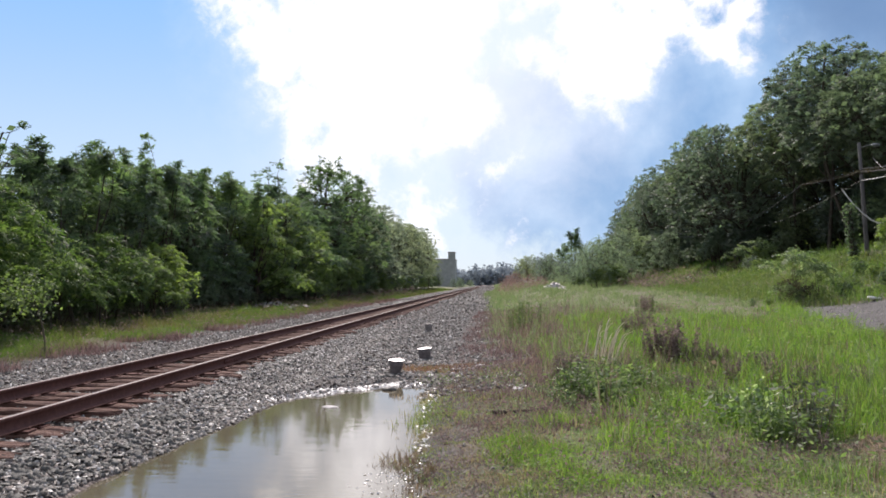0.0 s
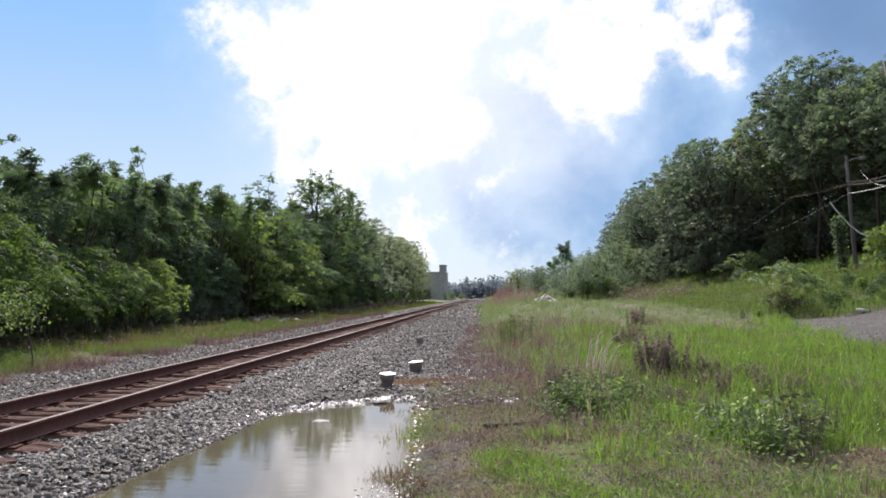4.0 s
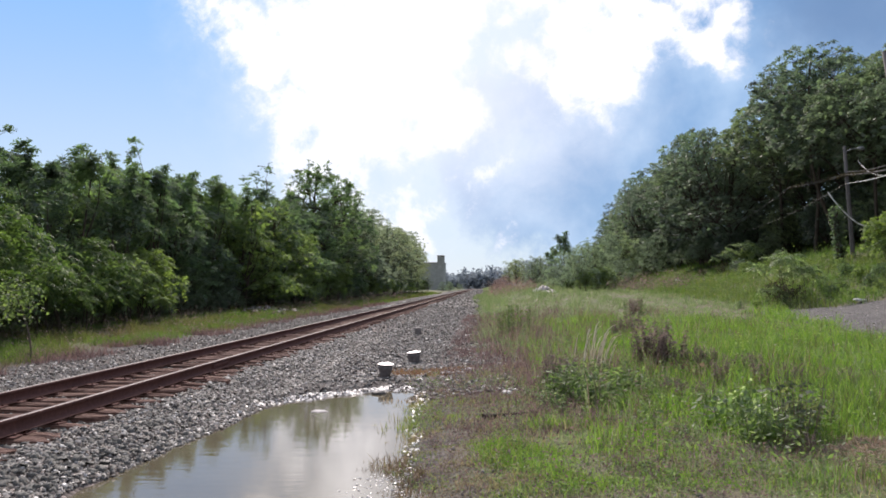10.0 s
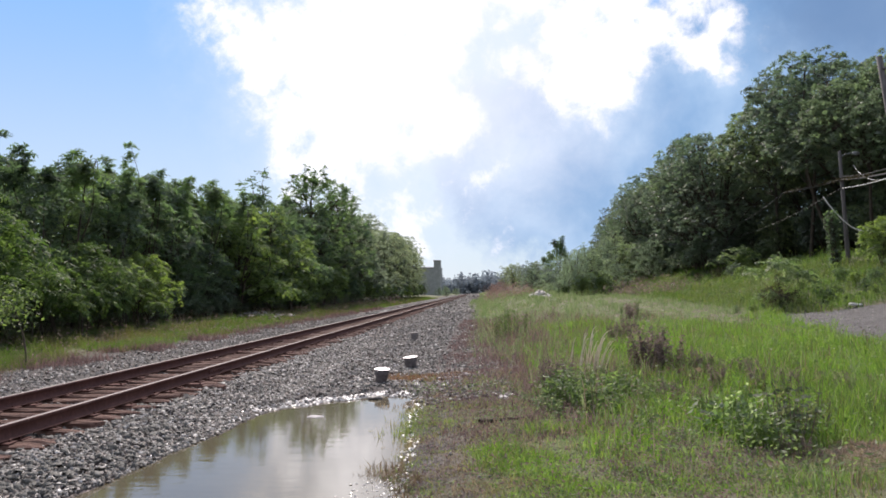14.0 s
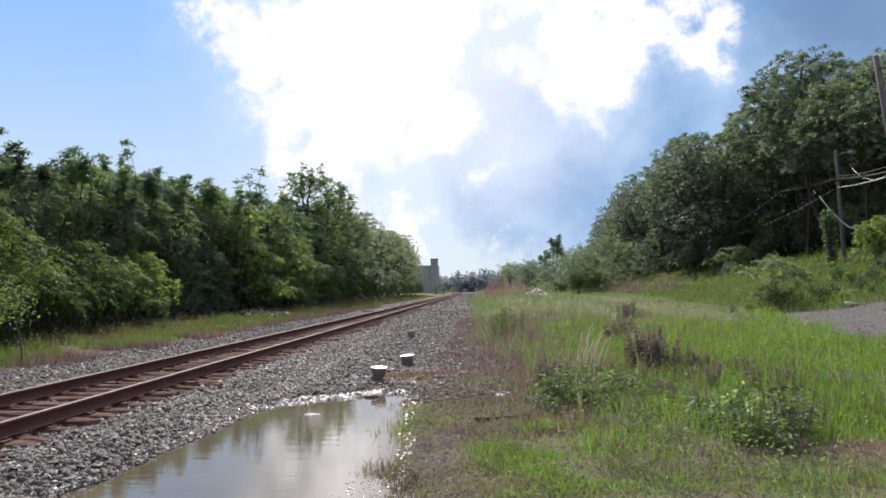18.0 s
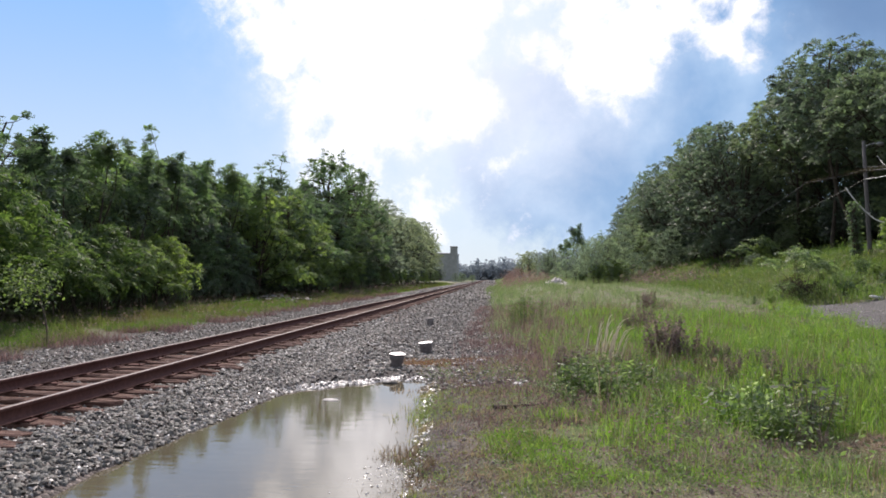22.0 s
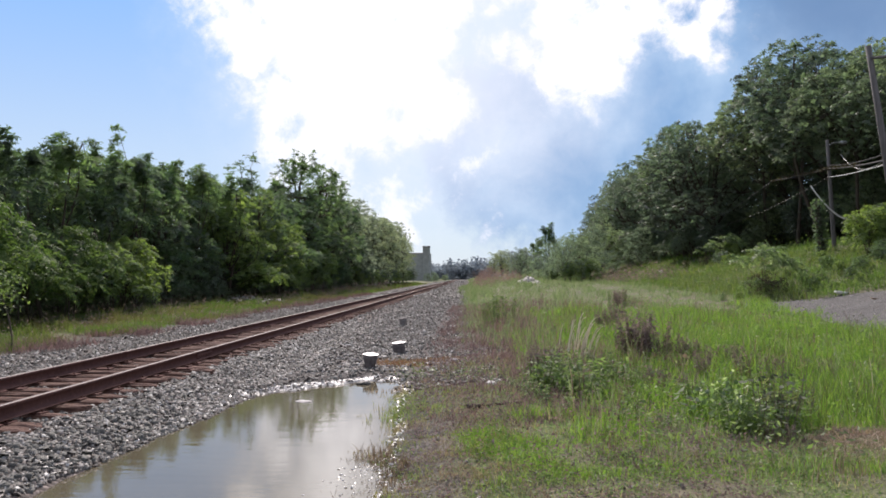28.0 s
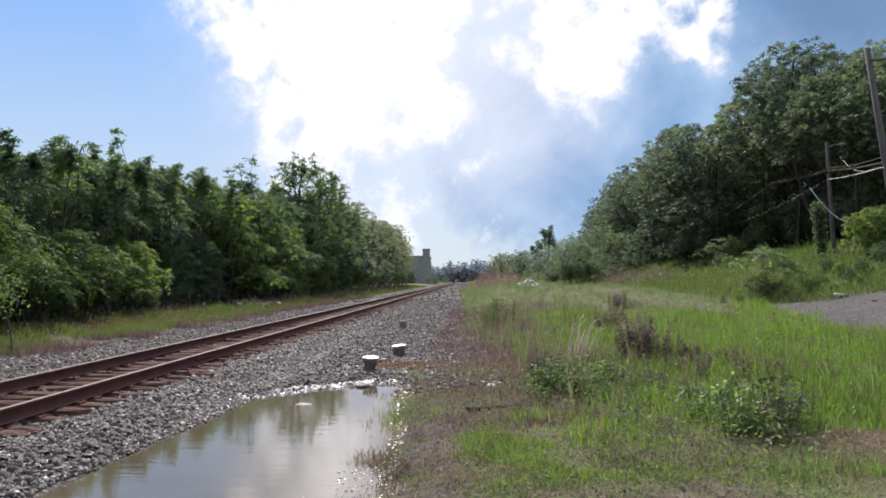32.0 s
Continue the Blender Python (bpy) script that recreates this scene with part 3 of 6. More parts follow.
def sheet(name, xs, ys, zf, material):
    X, Y = np.meshgrid(xs, ys)
    V = np.stack([X.ravel(), Y.ravel(), zf(X, Y).ravel()], 1)
    n, m = len(xs), len(ys)
    i = (np.arange(m - 1)[:, None] * n + np.arange(n - 1)[None, :]).ravel()
    return mesh_np(name, V, np.stack([i, i + 1, i + n + 1, i + n], 1), material, True)


def build_ground():
    xs = spaced((-2500, -300, 200), (-300, -60, 20), (-60, -16, 2), (-16, -5, 0.5), (-5, 2, 0.1), (2, 12, 0.3), (12, 50, 1), (50, 300, 20), (300, 2500, 200))
    ys = spaced((-400, -20, 40), (-20, 2, 2), (2, 17, 0.1), (17, 45, 0.4), (45, 120, 2), (120, 400, 10), (400, 3200, 100))
    tagged(new("ground", sheet("ground", xs, ys, ground_z, ground_mat)), "uneven trackside ground of earth, gravel and grass", "ground", kind="structure")

    def water_z(X, Y):
        return np.full(X.shape, WATER)
    pud = sheet("puddle", spaced((-4.9, -0.1, 0.4)), spaced((2.3, 16.2, 0.5)), water_z, water_mat)
    tagged(new("puddle", pud), "still puddle of muddy brown rainwater beside the ballast", "puddle", kind="structure")
    # gravel lot, up on the right
    xs, ys = spaced((10.2, 40.0, 0.35)), spaced((4.0, 42.0, 0.35))
    X, Y = np.meshgrid(xs, ys)
    near = np.interp(Y, [4, 20, 26, 36, 40, 42], [11.0, 11.0, 12.2, 13.7, 13.6, 15.0])
    far = np.interp(X, [11, 15, 19, 30, 40], [41.0, 40.5, 35.5, 28.0, 26.0])
    ok = (X > near + 0.35 * bumps(X, Y, 1.6)) & (Y < far + 0.4 * bumps(X, Y, 1.9))
    n = len(xs)
    V = np.stack([X.ravel(), Y.ravel(), (ground_z(X, Y) + 0.03).ravel()], 1)
    i = (np.arange(len(ys) - 1)[:, None] * n + np.arange(n - 1)[None, :]).ravel()
    i = i[ok.ravel()[i]]
    F = np.stack([i, i + 1, i + n + 1, i + n], 1)
    used, inv = np.unique(F, return_inverse=True)
    tagged(new("gravel_lot", mesh_np("gravel_lot", V[used], inv.reshape(F.shape), lot_mat, True)),
           "pale grey gravel parking lot at the edge of the field", "gravel lot", kind="structure")


build_ground()

# ---- the railway ----
TRACK_X, HALF = -6.36, 0.7525
TIE_TOP = -0.19


def ballast_z(X, Y):
    a = np.abs(X - TRACK_X)
    return np.interp(a, [0, 1.25, 1.5, 2.45, 2.75], [-0.285, -0.28, -0.30, -0.635, -0.8]) + 0.02 * bumps(X, Y, 4.1)


def build_track():
    xs, ys = spaced((TRACK_X - 2.75, TRACK_X + 2.75, 0.11)), spaced((-12, 3, 1), (3, 30, 0.15), (30, 80, 0.8), (80, 700, 10))
    tagged(new("ballast_bed", sheet("ballast_bed", xs, ys, ballast_z, ballast_mat)), "raised bed of crushed grey ballast under the track", "ballast", kind="structure")
    track = thing("railway_track", "single railway track with rusty rails on weathered wooden ties", "railway track", (TRACK_X, 0, 0))
    # rail section: foot, web, head
    half = [(0.0, -0.181), (0.076, -0.181), (0.076, -0.170), (0.02, -0.155), (0.009, -0.13), (0.009, -0.065), (0.03, -0.045), (0.037, -0.038), (0.037, -0.006), (0.033, 0.0)]
    ring = half[1:] + [(-x, z) for x, z in reversed(half[1:])]
    ys = [-12, 0, 6, 12, 20, 30, 45, 70, 110, 200, 400, 700]
    V = [(x, y, z) for y in ys for x, z in ring]
    n, F, slot = len(ring), [], []
    for i in range(len(ys) - 1):
        for k in range(n):
            F.append((i * n + k, (i + 1) * n + k, (i + 1) * n + (k + 1) % n, i * n + (k + 1) % n))
            slot.append(1 if k == len(half) - 2 else 0)
    rail = mesh_np("rail", V, F, [rust, worn_steel], False, slot)
    for s in (-1, 1):
        part("rail", rail, track, "rusty steel rail with a worn bright head").location = (s * HALF, 0, 0)
    # ties
    rng = np.random.default_rng(3)
    kinds = []
    for k in range(7):
        # a weathered baulk: split along its top, with worn and uneven ends
        n, m = 14, 6
        xs, w = np.linspace(-1.31, 1.31, n), 0.118
        ring = [(-w, -0.09), (w, -0.09), (w * 0.97, 0.07), (w * 0.6, 0.088), (w * rng.uniform(-0.3, 0.3), 0.078 + 0.01 * rng.uniform(-1, 1)), (-w * 0.65, 0.088), (-w * 0.97, 0.07)]
        m = len(ring)
        V = []
        for i, x in enumerate(xs):
            end = max(0.0, abs(x) - 1.0) / 0.31
            for j, (y, z) in enumerate(ring):
                V.append((x + rng.normal(0, 0.035) * (i in (0, n - 1)), y * (1 - 0.1 * end * rng.uniform(0, 1)) + rng.normal(0, 0.006), z - (0.03 * end * rng.uniform(0, 1) if z > 0 else 0) + rng.normal(0, 0.005)))
        F = [(i * m + j, i * m + (j + 1) % m, (i + 1) * m + (j + 1) % m, (i + 1) * m + j) for i in range(n - 1) for j in range(m)]
        bm = bmesh.new()
        vs = [bm.verts.new(v) for v in V]
        for f in F:
            bm.faces.new([vs[q] for q in reversed(f)])
        bm.faces.new(vs[:m])
        bm.faces.new(list(reversed(vs[-m:])))
        kinds.append(bm_mesh("tie", bm, tie_wood))
    ties = []
    for i in range(300):
        y = 1.5 + i * 0.51
        if y < 90:
            t = part("tie", kinds[int(rng.integers(7))], track)
            t.matrix_basis = pose(rng.normal(0, 0.07), y + rng.normal(0, 0.03), TIE_TOP - 0.09 - abs(rng.normal(0, 0.02)), rng.normal(0, 2.5), rng.normal(0, 0.5), rng.normal(0, 2.4) + 180 * (i % 2))
            ties.append(t)
    box = np.array([(x, y, z) for x in (-1.3, 1.3) for y in (-0.11, 0.11) for z in (-0.18, 0.0)])
    bf = np.array([(0, 1, 3, 2), (4, 6, 7, 5), (0, 4, 5, 1), (2, 3, 7, 6), (1, 5, 7, 3), (0, 2, 6, 4)])
    far = [(box + np.array([0, 90.5 + 0.51 * i, TIE_TOP]), bf) for i in range(500)]
    part("far_ties", mesh_np("far_ties", *join(far), tie_wood), track, "weathered wooden ties far down the line", "stuff")
    # tie plates under the rails and a joint bar
    bm = bmesh.new()
    bmesh.ops.create_cube(bm, size=1)
    bmesh.ops.scale(bm, vec=(0.36, 0.19, 0.02), verts=bm.verts)
    bmesh.ops.bevel(bm, geom=list(bm.edges), offset=0.004, segments=1, affect="EDGES")
    for px in (-0.12, 0.12):
        g = bmesh.ops.create_cube(bm, size=0.03)["verts"]
        bmesh.ops.translate(bm, vec=(px, 0.04, 0.018), verts=g)
    plate = bm_mesh("tie_plate", bm, rust)
    for t in ties[:70]:
        for s in (-1, 1):
            part("tie_plate", plate, t).location = (s * HALF, 0, 0.094)
    bm = bmesh.new()
    bmesh.ops.create_cube(bm, size=1)
    bmesh.ops.scale(bm, vec=(0.02, 0.9, 0.085), verts=bm.verts)
    bmesh.ops.bevel(bm, geom=list(bm.edges), offset=0.006, segments=1, affect="EDGES")
    for k in range(6):
        g = bmesh.ops.create_uvsphere(bm, u_segments=6, v_segments=4, radius=0.02)["verts"]
        bmesh.ops.translate(bm, vec=(0.012, -0.37 + 0.148 * k, 0), verts=g)
    part("joint_bar", bm_mesh("joint_bar", bm, rust), track, "bolted steel joint bar").location = (HALF + 0.025, 15.9, -0.10)


build_track()

# ---- ballast stones ----
def stone_arrays(P, size, rng):
    n = len(P)
    base = np.array([(-1, -1, -0.7), (1, -1, -0.7), (1, 1, -0.7), (-1, 1, -0.7), (-0.7, -0.8, 0.6), (0.8, -0.7, 0.8), (0.7, 0.8, 0.6), (-0.8, 0.7, 0.8)]) * 0.5
    V = base[None] * rng.uniform(0.6, 1.35, (n, 1, 3)) * np.array([1.1, 1.0, 0.72]) + rng.normal(0, 0.09, (n, 8, 3))
    t, u = rng.uniform(0, 6.28, n), rng.normal(0, 0.75, n)
    c, s, cu, su = np.cos(t), np.sin(t), np.cos(u), np.sin(u)
    x, y, z = V[..., 0], V[..., 1], V[..., 2]
    y, z = y * cu[:, None] - z * su[:, None], y * su[:, None] + z * cu[:, None]
    x, y = x * c[:, None] - y * s[:, None], x * s[:, None] + y * c[:, None]
    V = np.stack([x, y, z], 2) * size[:, None, None] + P[:, None]
    bf = np.array([(4, 5, 6, 7), (0, 1, 5, 4), (1, 2, 6, 5), (2, 3, 7, 6), (3, 0, 4, 7)])
    return V.reshape(-1, 3), (bf[None] + (np.arange(n) * 8)[:, None, None]).reshape(-1, 4)


def top_z(x, y):
    """The upper of ground and ballast."""
    g = ground_z(x, y)
    return np.where(np.abs(x - TRACK_X) < 2.7, np.maximum(g, ballast_z(x, y)), g)


def scatter(rng, n, x0, x1, y0, y1, near=1.0):
    """Places in a strip, closer together towards y0."""
    y = y0 + (y1 - y0) * rng.uniform(0, 1, n) ** (1 + near)
    return rng.uniform(x0, x1, n), y


def build_stones():
    rng = np.random.default_rng(5)
    rows = []
    for n, x0, x1, y0, y1, s0, s1 in ((31000, TRACK_X + 1.2, -3.7, 5.5, 32, 0.022, 0.056), (11500, TRACK_X + 1.3, -1.3, 16, 80, 0.025, 0.07), (2600, -9.5, 0.6, 150, 420, 0.09, 0.16),
                                      (5000, -10.5, -0.3, 70, 150, 0.07, 0.15), (10000, TRACK_X - 1.3, TRACK_X + 1.3, 6, 45, 0.03, 0.06), (14000, -11.8, TRACK_X - 1.3, 12, 65, 0.022, 0.06),
                                      (3500, -3.8, 0.6, 13.5, 24, 0.02, 0.06), (150, -1.0, 2.0, 6.5, 16, 0.015, 0.04), (2600, -1.4, 0.5, 17, 90, 0.02, 0.06), (1500, -0.8, 1.3, 15, 60, 0.02, 0.06)):
        x, y = scatter(rng, n, x0, x1, y0, y1, 0.8)
        keep = ((puddle_inside(x, y) < 0.06) | (rng.uniform(0, 1, n) < 0.003)) & ((y < 62) | (np.abs(x - TRACK_X) > 1.35))
        x, y = x[keep], y[keep]
        s = rng.uniform(s0, s1, len(x)) * (1 + np.minimum(y, 60) * 0.006)
        rows.append((np.stack([x, y, top_z(x, y) + s * 0.22], 1), s))
    P, S = np.concatenate([r[0] for r in rows]), np.concatenate([r[1] for r in rows])
    V, F = stone_arrays(P, S, rng)
    tagged(new("ballast_stones", mesh_np("ballast_stones", V, F, stone_mat)), "loose crushed grey ballast stones along the track", "ballast stones", kind="stuff")
    # pebbles also stand in for glints on the wet rim and drowned weeds
    x, y = np.concatenate([rng.uniform(-4.4, -0.8, 9000), rng.uniform(-4.1, -2.0, 5000)]), np.concatenate([rng.uniform(6, 16.2, 9000), rng.uniform(13.0, 15.8, 5000)])
    q = puddle_inside(x, y)
    k = (q < 0.05) & (q > np.where(y > 12.8, -0.26, -0.2)) & ((y > 12.5) | (rng.uniform(0, 1, 14000) < np.where(x < -3, 0.2, 0.7)))
    x, y = np.concatenate([x[k], rng.normal(-1.02, 0.18, 190)]), np.concatenate([y[k], rng.normal(8.1, 0.45, 190)])
    z = np.maximum(top_z(x, y), WATER)
    q = np.where(np.arange(len(x)) < len(x) - 190, rng.uniform(0.02, 0.06, len(x)), rng.uniform(0.01, 0.026, len(x)))
    V, F = stone_arrays(np.stack([x, y, z], 1), q, rng)
    tagged(new("rim_pebbles", mesh_np("rim_pebbles", V, F, washed)), "washed pebbles along the puddle's rim, pale for the wet glint", "pebbles", kind="stuff")
    # single larger stones at the water's edge and in the gravel
    for x, y, s, lab in ((-2.02, 14.75, 0.22, "dark wet stone at the puddle's rim"), (-2.35, 15.0, 0.13, "dark wet stone at the puddle's rim"), (-2.75, 12.7, 0.2, "flat pale stone breaking the puddle's surface"),
                         (0.42, 13.2, 0.16, "pale rounded stone in the gravel"), (-0.3, 17.4, 0.15, "pale rounded stone in the gravel"), (-3.5, 22.0, 0.16, "grey stone on the gravel")):
        bm = bmesh.new()
        bmesh.ops.create_icosphere(bm, subdivisions=2, radius=s * 0.5)
        for v in bm.verts:
            v.co = Vector((v.co.x * 1.3, v.co.y, v.co.z * (0.25 if "flat" in lab else 0.6))) * (1 + 0.35 * noise.noise(v.co * 9 + Vector((x, y, 0))))
        ob = new("stone", bm_mesh("stone", bm, rubble if "pale" in lab else wet_stone if "wet" in lab else stone_mat, False))
        ob.matrix_basis = pose(x, y, max(float(top_z(x, y)), WATER - 0.02) + s * 0.1)
        tagged(ob, lab, "stone")


build_stones()


def build_loose_stones():
    """The nearest stones of the bed, each one by itself."""
    rng = np.random.default_rng(61)
    bed = bpy.data.objects["ballast_bed"]
    kinds = []
    for k in range(8):
        V, F = stone_arrays(np.zeros((1, 3)), np.ones(1), rng)
        kinds.append(mesh_np("stone", V, F, stone_mat))
    x, y = scatter(rng, 420, TRACK_X + 1.5, -3.95, 6.6, 11.0, 0.4)
    k = puddle_inside(x, y) < 0.0
    for i, (a, b) in enumerate(zip(x[k][:290], y[k][:290])):
        q = rng.uniform(0.05, 0.085)
        st = part("stone", kinds[i % 8], bed)
        st.matrix_basis = pose(a, b, float(top_z(a, b)) + q * 0.35, rng.uniform(-25, 25), rng.uniform(-25, 25), rng.uniform(0, 360)) @ Matrix.Scale(q, 4)


build_loose_stones()


# ---- trees ----
def limb(a, b, r0, r1, rng, bow=0.12, n=5, sides=6):
    a, b = np.array(a, float), np.array(b, float)
    k = rng.normal(0, bow, 3) * np.linalg.norm(b - a)
    pts = [a + (b - a) * t + k * math.sin(math.pi * t) for t in np.linspace(0, 1, n)]
    return tube(pts, list(np.linspace(r0, r1, n)), sides)


def make_tree(name, label, category, lobes, trunk_r, rng, leaf_mat, count=90, frond=1.0, fronds=9, pairs=6, leaf=0.34, slim=0.17, droop=0.45, gap=0.5, core=300, core_size=0.5,
              trunks=1, group="", low=-0.35, spread=1.0, leaders=(), fork=(0.35, 0.6)):
    """A tree at the origin: tapered trunk and limbs, twig ends that carry tufts of leaves, shaded leaves within."""
    t = thing(name, label, category, group=group)
    L = np.array(lobes, float)
    C, D = tufts(lobes, count, rng, gap, low)
    chunks = []
    for k in range(trunks):
        foot = rng.normal(0, 0.5 if trunks > 1 else 0.0, 2)
        head = L[rng.integers(len(L))] if trunks > 1 else L[L[:, 2].argmax()]
        chunks.append(limb((foot[0], foot[1], -0.3), (head[0] * 0.7, head[1] * 0.7, head[2]), trunk_r, trunk_r * 0.25, rng, 0.04, 7, 8))
    for x, y, z, rx, ry, rz in L:
        chunks.append(limb((x * 0.1, y * 0.1, z * rng.uniform(*fork)), (x, y, z), trunk_r * 0.45, trunk_r * 0.12, rng))
    for c in C[::2]:
        l = L[(((c - L[:, :3]) / L[:, 3:]) ** 2).sum(1).argmin()]
        chunks.append(limb(l[:3], c, trunk_r * 0.14, trunk_r * 0.04, rng, 0.08, 3, 4))
    # shoots that stand above the crown
    tips = []
    for x, y, z, r in leaders:
        l = L[((L[:, :2] - np.array([x, y])) ** 2).sum(1).argmin()]
        chunks.append(limb(l[:3], (x, y, z), trunk_r * 0.2, trunk_r * 0.06, rng, 0.04, 4, 5))
        k = int(9 + 14 * r)
        f = rng.uniform(0, 1, k)[:, None]
        foot = np.array(l[:3]) * 0.35 + np.array([x, y, z - 1.6 * r]) * 0.65
        tips.append(foot + (np.array([x, y, z]) - foot) * f + rng.normal(0, 0.2 * r, (k, 3)))
    part("trunk", mesh_np("trunk", *join(chunks), bark, True), t)
    leaves = [frond_arrays(C, D, frond, rng, fronds, pairs, droop, leaf, slim, spread), core_arrays(lobes, core, core_size, rng)]
    if tips:
        P = np.concatenate(tips)
        leaves.append(frond_arrays(P, unit(rng.normal(size=P.shape) * 0.8 + np.array([0, 0, 0.7])), frond * 0.62, rng, fronds, pairs, droop * 0.7, leaf * 1.2, slim, spread))
    V, F = join(leaves)
    V[:, 2] = np.maximum(V[:, 2], 0.06)
    part("crown", mesh_np("crown", V, F, leaf_mat), t, kind="stuff")
    return t


def lobes_around(rng, n, x, z0, z1, r0, r1):
    """Rounded masses: n of them within x of the stem, between the heights z0 and z1."""
    rows = []
    for i in range(n):
        f = (i + 0.5) / n
        a, d = i * 2.4 + rng.uniform(-0.4, 0.4), x * math.sqrt(rng.uniform(0.1, 1)) * (1 - 0.55 * f)
        r = r0 + (r1 - r0) * f
        rows.append((math.cos(a) * d, math.sin(a) * d, z0 + (z1 - z0) * f - r * 0.3 * f, r * rng.uniform(0.85, 1.2), r * rng.uniform(0.85, 1.2), r * rng.uniform(0.75, 1.0)))
    for i in range(n):
        x0, y0, c, rx, ry, rz = rows[rng.integers(n // 3, n)]
        a, e = rng.uniform(0, 6.28), rng.uniform(0.3, 1.4)
        q = r1 * rng.uniform(0.3, 0.55)
        rows.append((x0 + math.cos(a) * math.cos(e) * rx, y0 + math.sin(a) * math.cos(e) * ry, c + math.sin(e) * rz * 1.1, q, q, q * 0.8))
    return rows


def place(base, x, y, s, turn, sink=0.15, tilt=0.0):
    z = float(ground_z(x, y)) - sink
    return copy_thing(base, pose(x, y, z, tilt, 0, turn) @ Matrix.Scale(s, 4))


plumes = []


def build_trees():
    """Each kind is built once, ten metres tall, then set along the line in its own size."""
    rng = np.random.default_rng(11)
    far = pose(0, -60, 0)
    G1, G2 = "trees along the far side of the track", "trees on the wooded bank"
    lab1 = "broad leafy deciduous tree with foliage down to the ground"

    def tiers(n, spread, z0, z1, r0, r1, flat=0.62):
        return [(x, y, z, a, b, c * flat) for x, y, z, a, b, c in lobes_around(rng, n, spread, z0, z1, r0, r1)]

    def shoots(n, spread, z0, z1):
        return [(rng.uniform(-spread, spread), rng.uniform(-spread, spread), rng.uniform(z0, z1), rng.uniform(0.35, 0.9)) for _ in range(n)]
    kinds = [make_tree("tree", lab1, "tree", tiers(6, 3.3, 2.6, 8.5, 2.8, 2.0, 0.56), 0.16, rng, leaf_dark, 165, 0.68, 8, 7, 0.31, 0.2, 0.5, 0.36, 620, 0.36, group=G1, low=0.02, leaders=shoots(3, 2.0, 8.8, 10.2)) for _ in range(3)]
    tall = make_tree("tree", "tall dark tree standing above the tree line", "tree", lobes_around(rng, 10, 2.5, 2.2, 8.2, 2.5, 1.7), 0.17, rng, leaf_dark, 420, 0.36, 7, 4, 0.5, 0.24, 0.3, 0.27, 900, 0.3, group=G1, leaders=shoots(3, 0.9, 9.2, 9.8))
    # like the trees of the row, with sunlight put into a brighter leaf colour
    lit = make_tree("tree", "leafy tree with light green leaves, sunlight put into their colour", "tree", tiers(9, 3.1, 1.8, 8.8, 2.1, 1.4, 0.65), 0.14, rng, leaf_bright, 130, 0.7, 9, 5, 0.42, 0.2, 0.5, 0.42, 420, 0.5, group=G1, low=-0.1)
    spire = make_tree("tree", "slender upright tree with narrow pointed crown", "tree", [(0, 0, z, r, r, 1.0) for z, r in ((3, .55), (4.6, .5), (6.2, .45), (7.6, .36), (8.8, .22))], 0.1, rng, leaf_dark, 46, 0.42, 7, 4, 0.5, 0.24, 0.25, 0.25, 60, 0.3, group=G1)
    pale = make_tree("tree", "small open tree with pale green foliage greyed for haze", "tree", lobes_around(rng, 12, 3.8, 1.5, 7.8, 2.1, 1.3), 0.1, rng, leaf_pale, 290, 0.55, 7, 4, 0.42, 0.18, 0.35, 0.36, 160, 0.3, group="small trees beside the field")
    bush = [make_tree("shrub", "dense green shrub at the edge of the trees", "shrub", lobes_around(rng, 9, 3.6, 3.2, 8.4, 2.0, 1.5), 0.1, rng, m, 100, 1.05, 8, 5, 0.42, 0.22, 0.45, 0.6, 260, 0.6, trunks=3, group="shrubs under the trees") for m in (leaf_bright, leaf_dark, leaf_olive)]
    bank = [make_tree("bank_tree", "tall tree with a dense domed crown on the bank", "tree", lobes_around(rng, 12, 3.3, 2.5, 9.0, 2.1, 1.7), 0.15, rng, leaf_olive, 520, 0.29, 7, 3, 0.62, 0.25, 0.3, 0.235, 1100, 0.28, group=G2, low=-0.15) for _ in range(3)]
    shade_rng = np.random.default_rng(71)
    canopy = [make_tree("bank_tree", "tall tree with a high crown overhanging the dark bank", "tree", lobes_around(shade_rng, 11, 3.2, 6.2, 9.0, 1.9, 1.6) + lobes_around(shade_rng, 4, 2.6, 4.6, 6.0, 1.2, 1.1), 0.11, shade_rng, leaf_olive, 500, 0.3, 7, 3, 0.62, 0.25, 0.35, 0.235, 1200, 0.3, group=G2, low=-0.6, fork=(0.7, 0.9)) for _ in range(2)]
    # back row in paler olive leaves, haze put in to lift its shade
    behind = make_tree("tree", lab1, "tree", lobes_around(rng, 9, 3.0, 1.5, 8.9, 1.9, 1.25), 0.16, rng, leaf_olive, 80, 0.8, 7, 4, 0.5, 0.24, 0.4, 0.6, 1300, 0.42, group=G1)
    bank_behind = make_tree("bank_tree", "tall tree with a dense domed crown on the bank", "tree", lobes_around(rng, 11, 3.1, 4.0, 9.2, 1.8, 1.4), 0.15, rng, leaf_olive, 130, 0.5, 7, 4, 0.5, 0.24, 0.4, 0.4, 1700, 0.28, group=G2)
    frond = make_tree("shrub", "arching shrub with long drooping leaflets", "shrub", tiers(10, 4.0, 3.6, 8.8, 1.7, 1.3, 0.75), 0.1, rng, leaf_frond, 90, 1.5, 8, 8, 0.28, 0.17, 0.55, 0.9, 260, 0.6, trunks=3, group="shrubs under the trees")
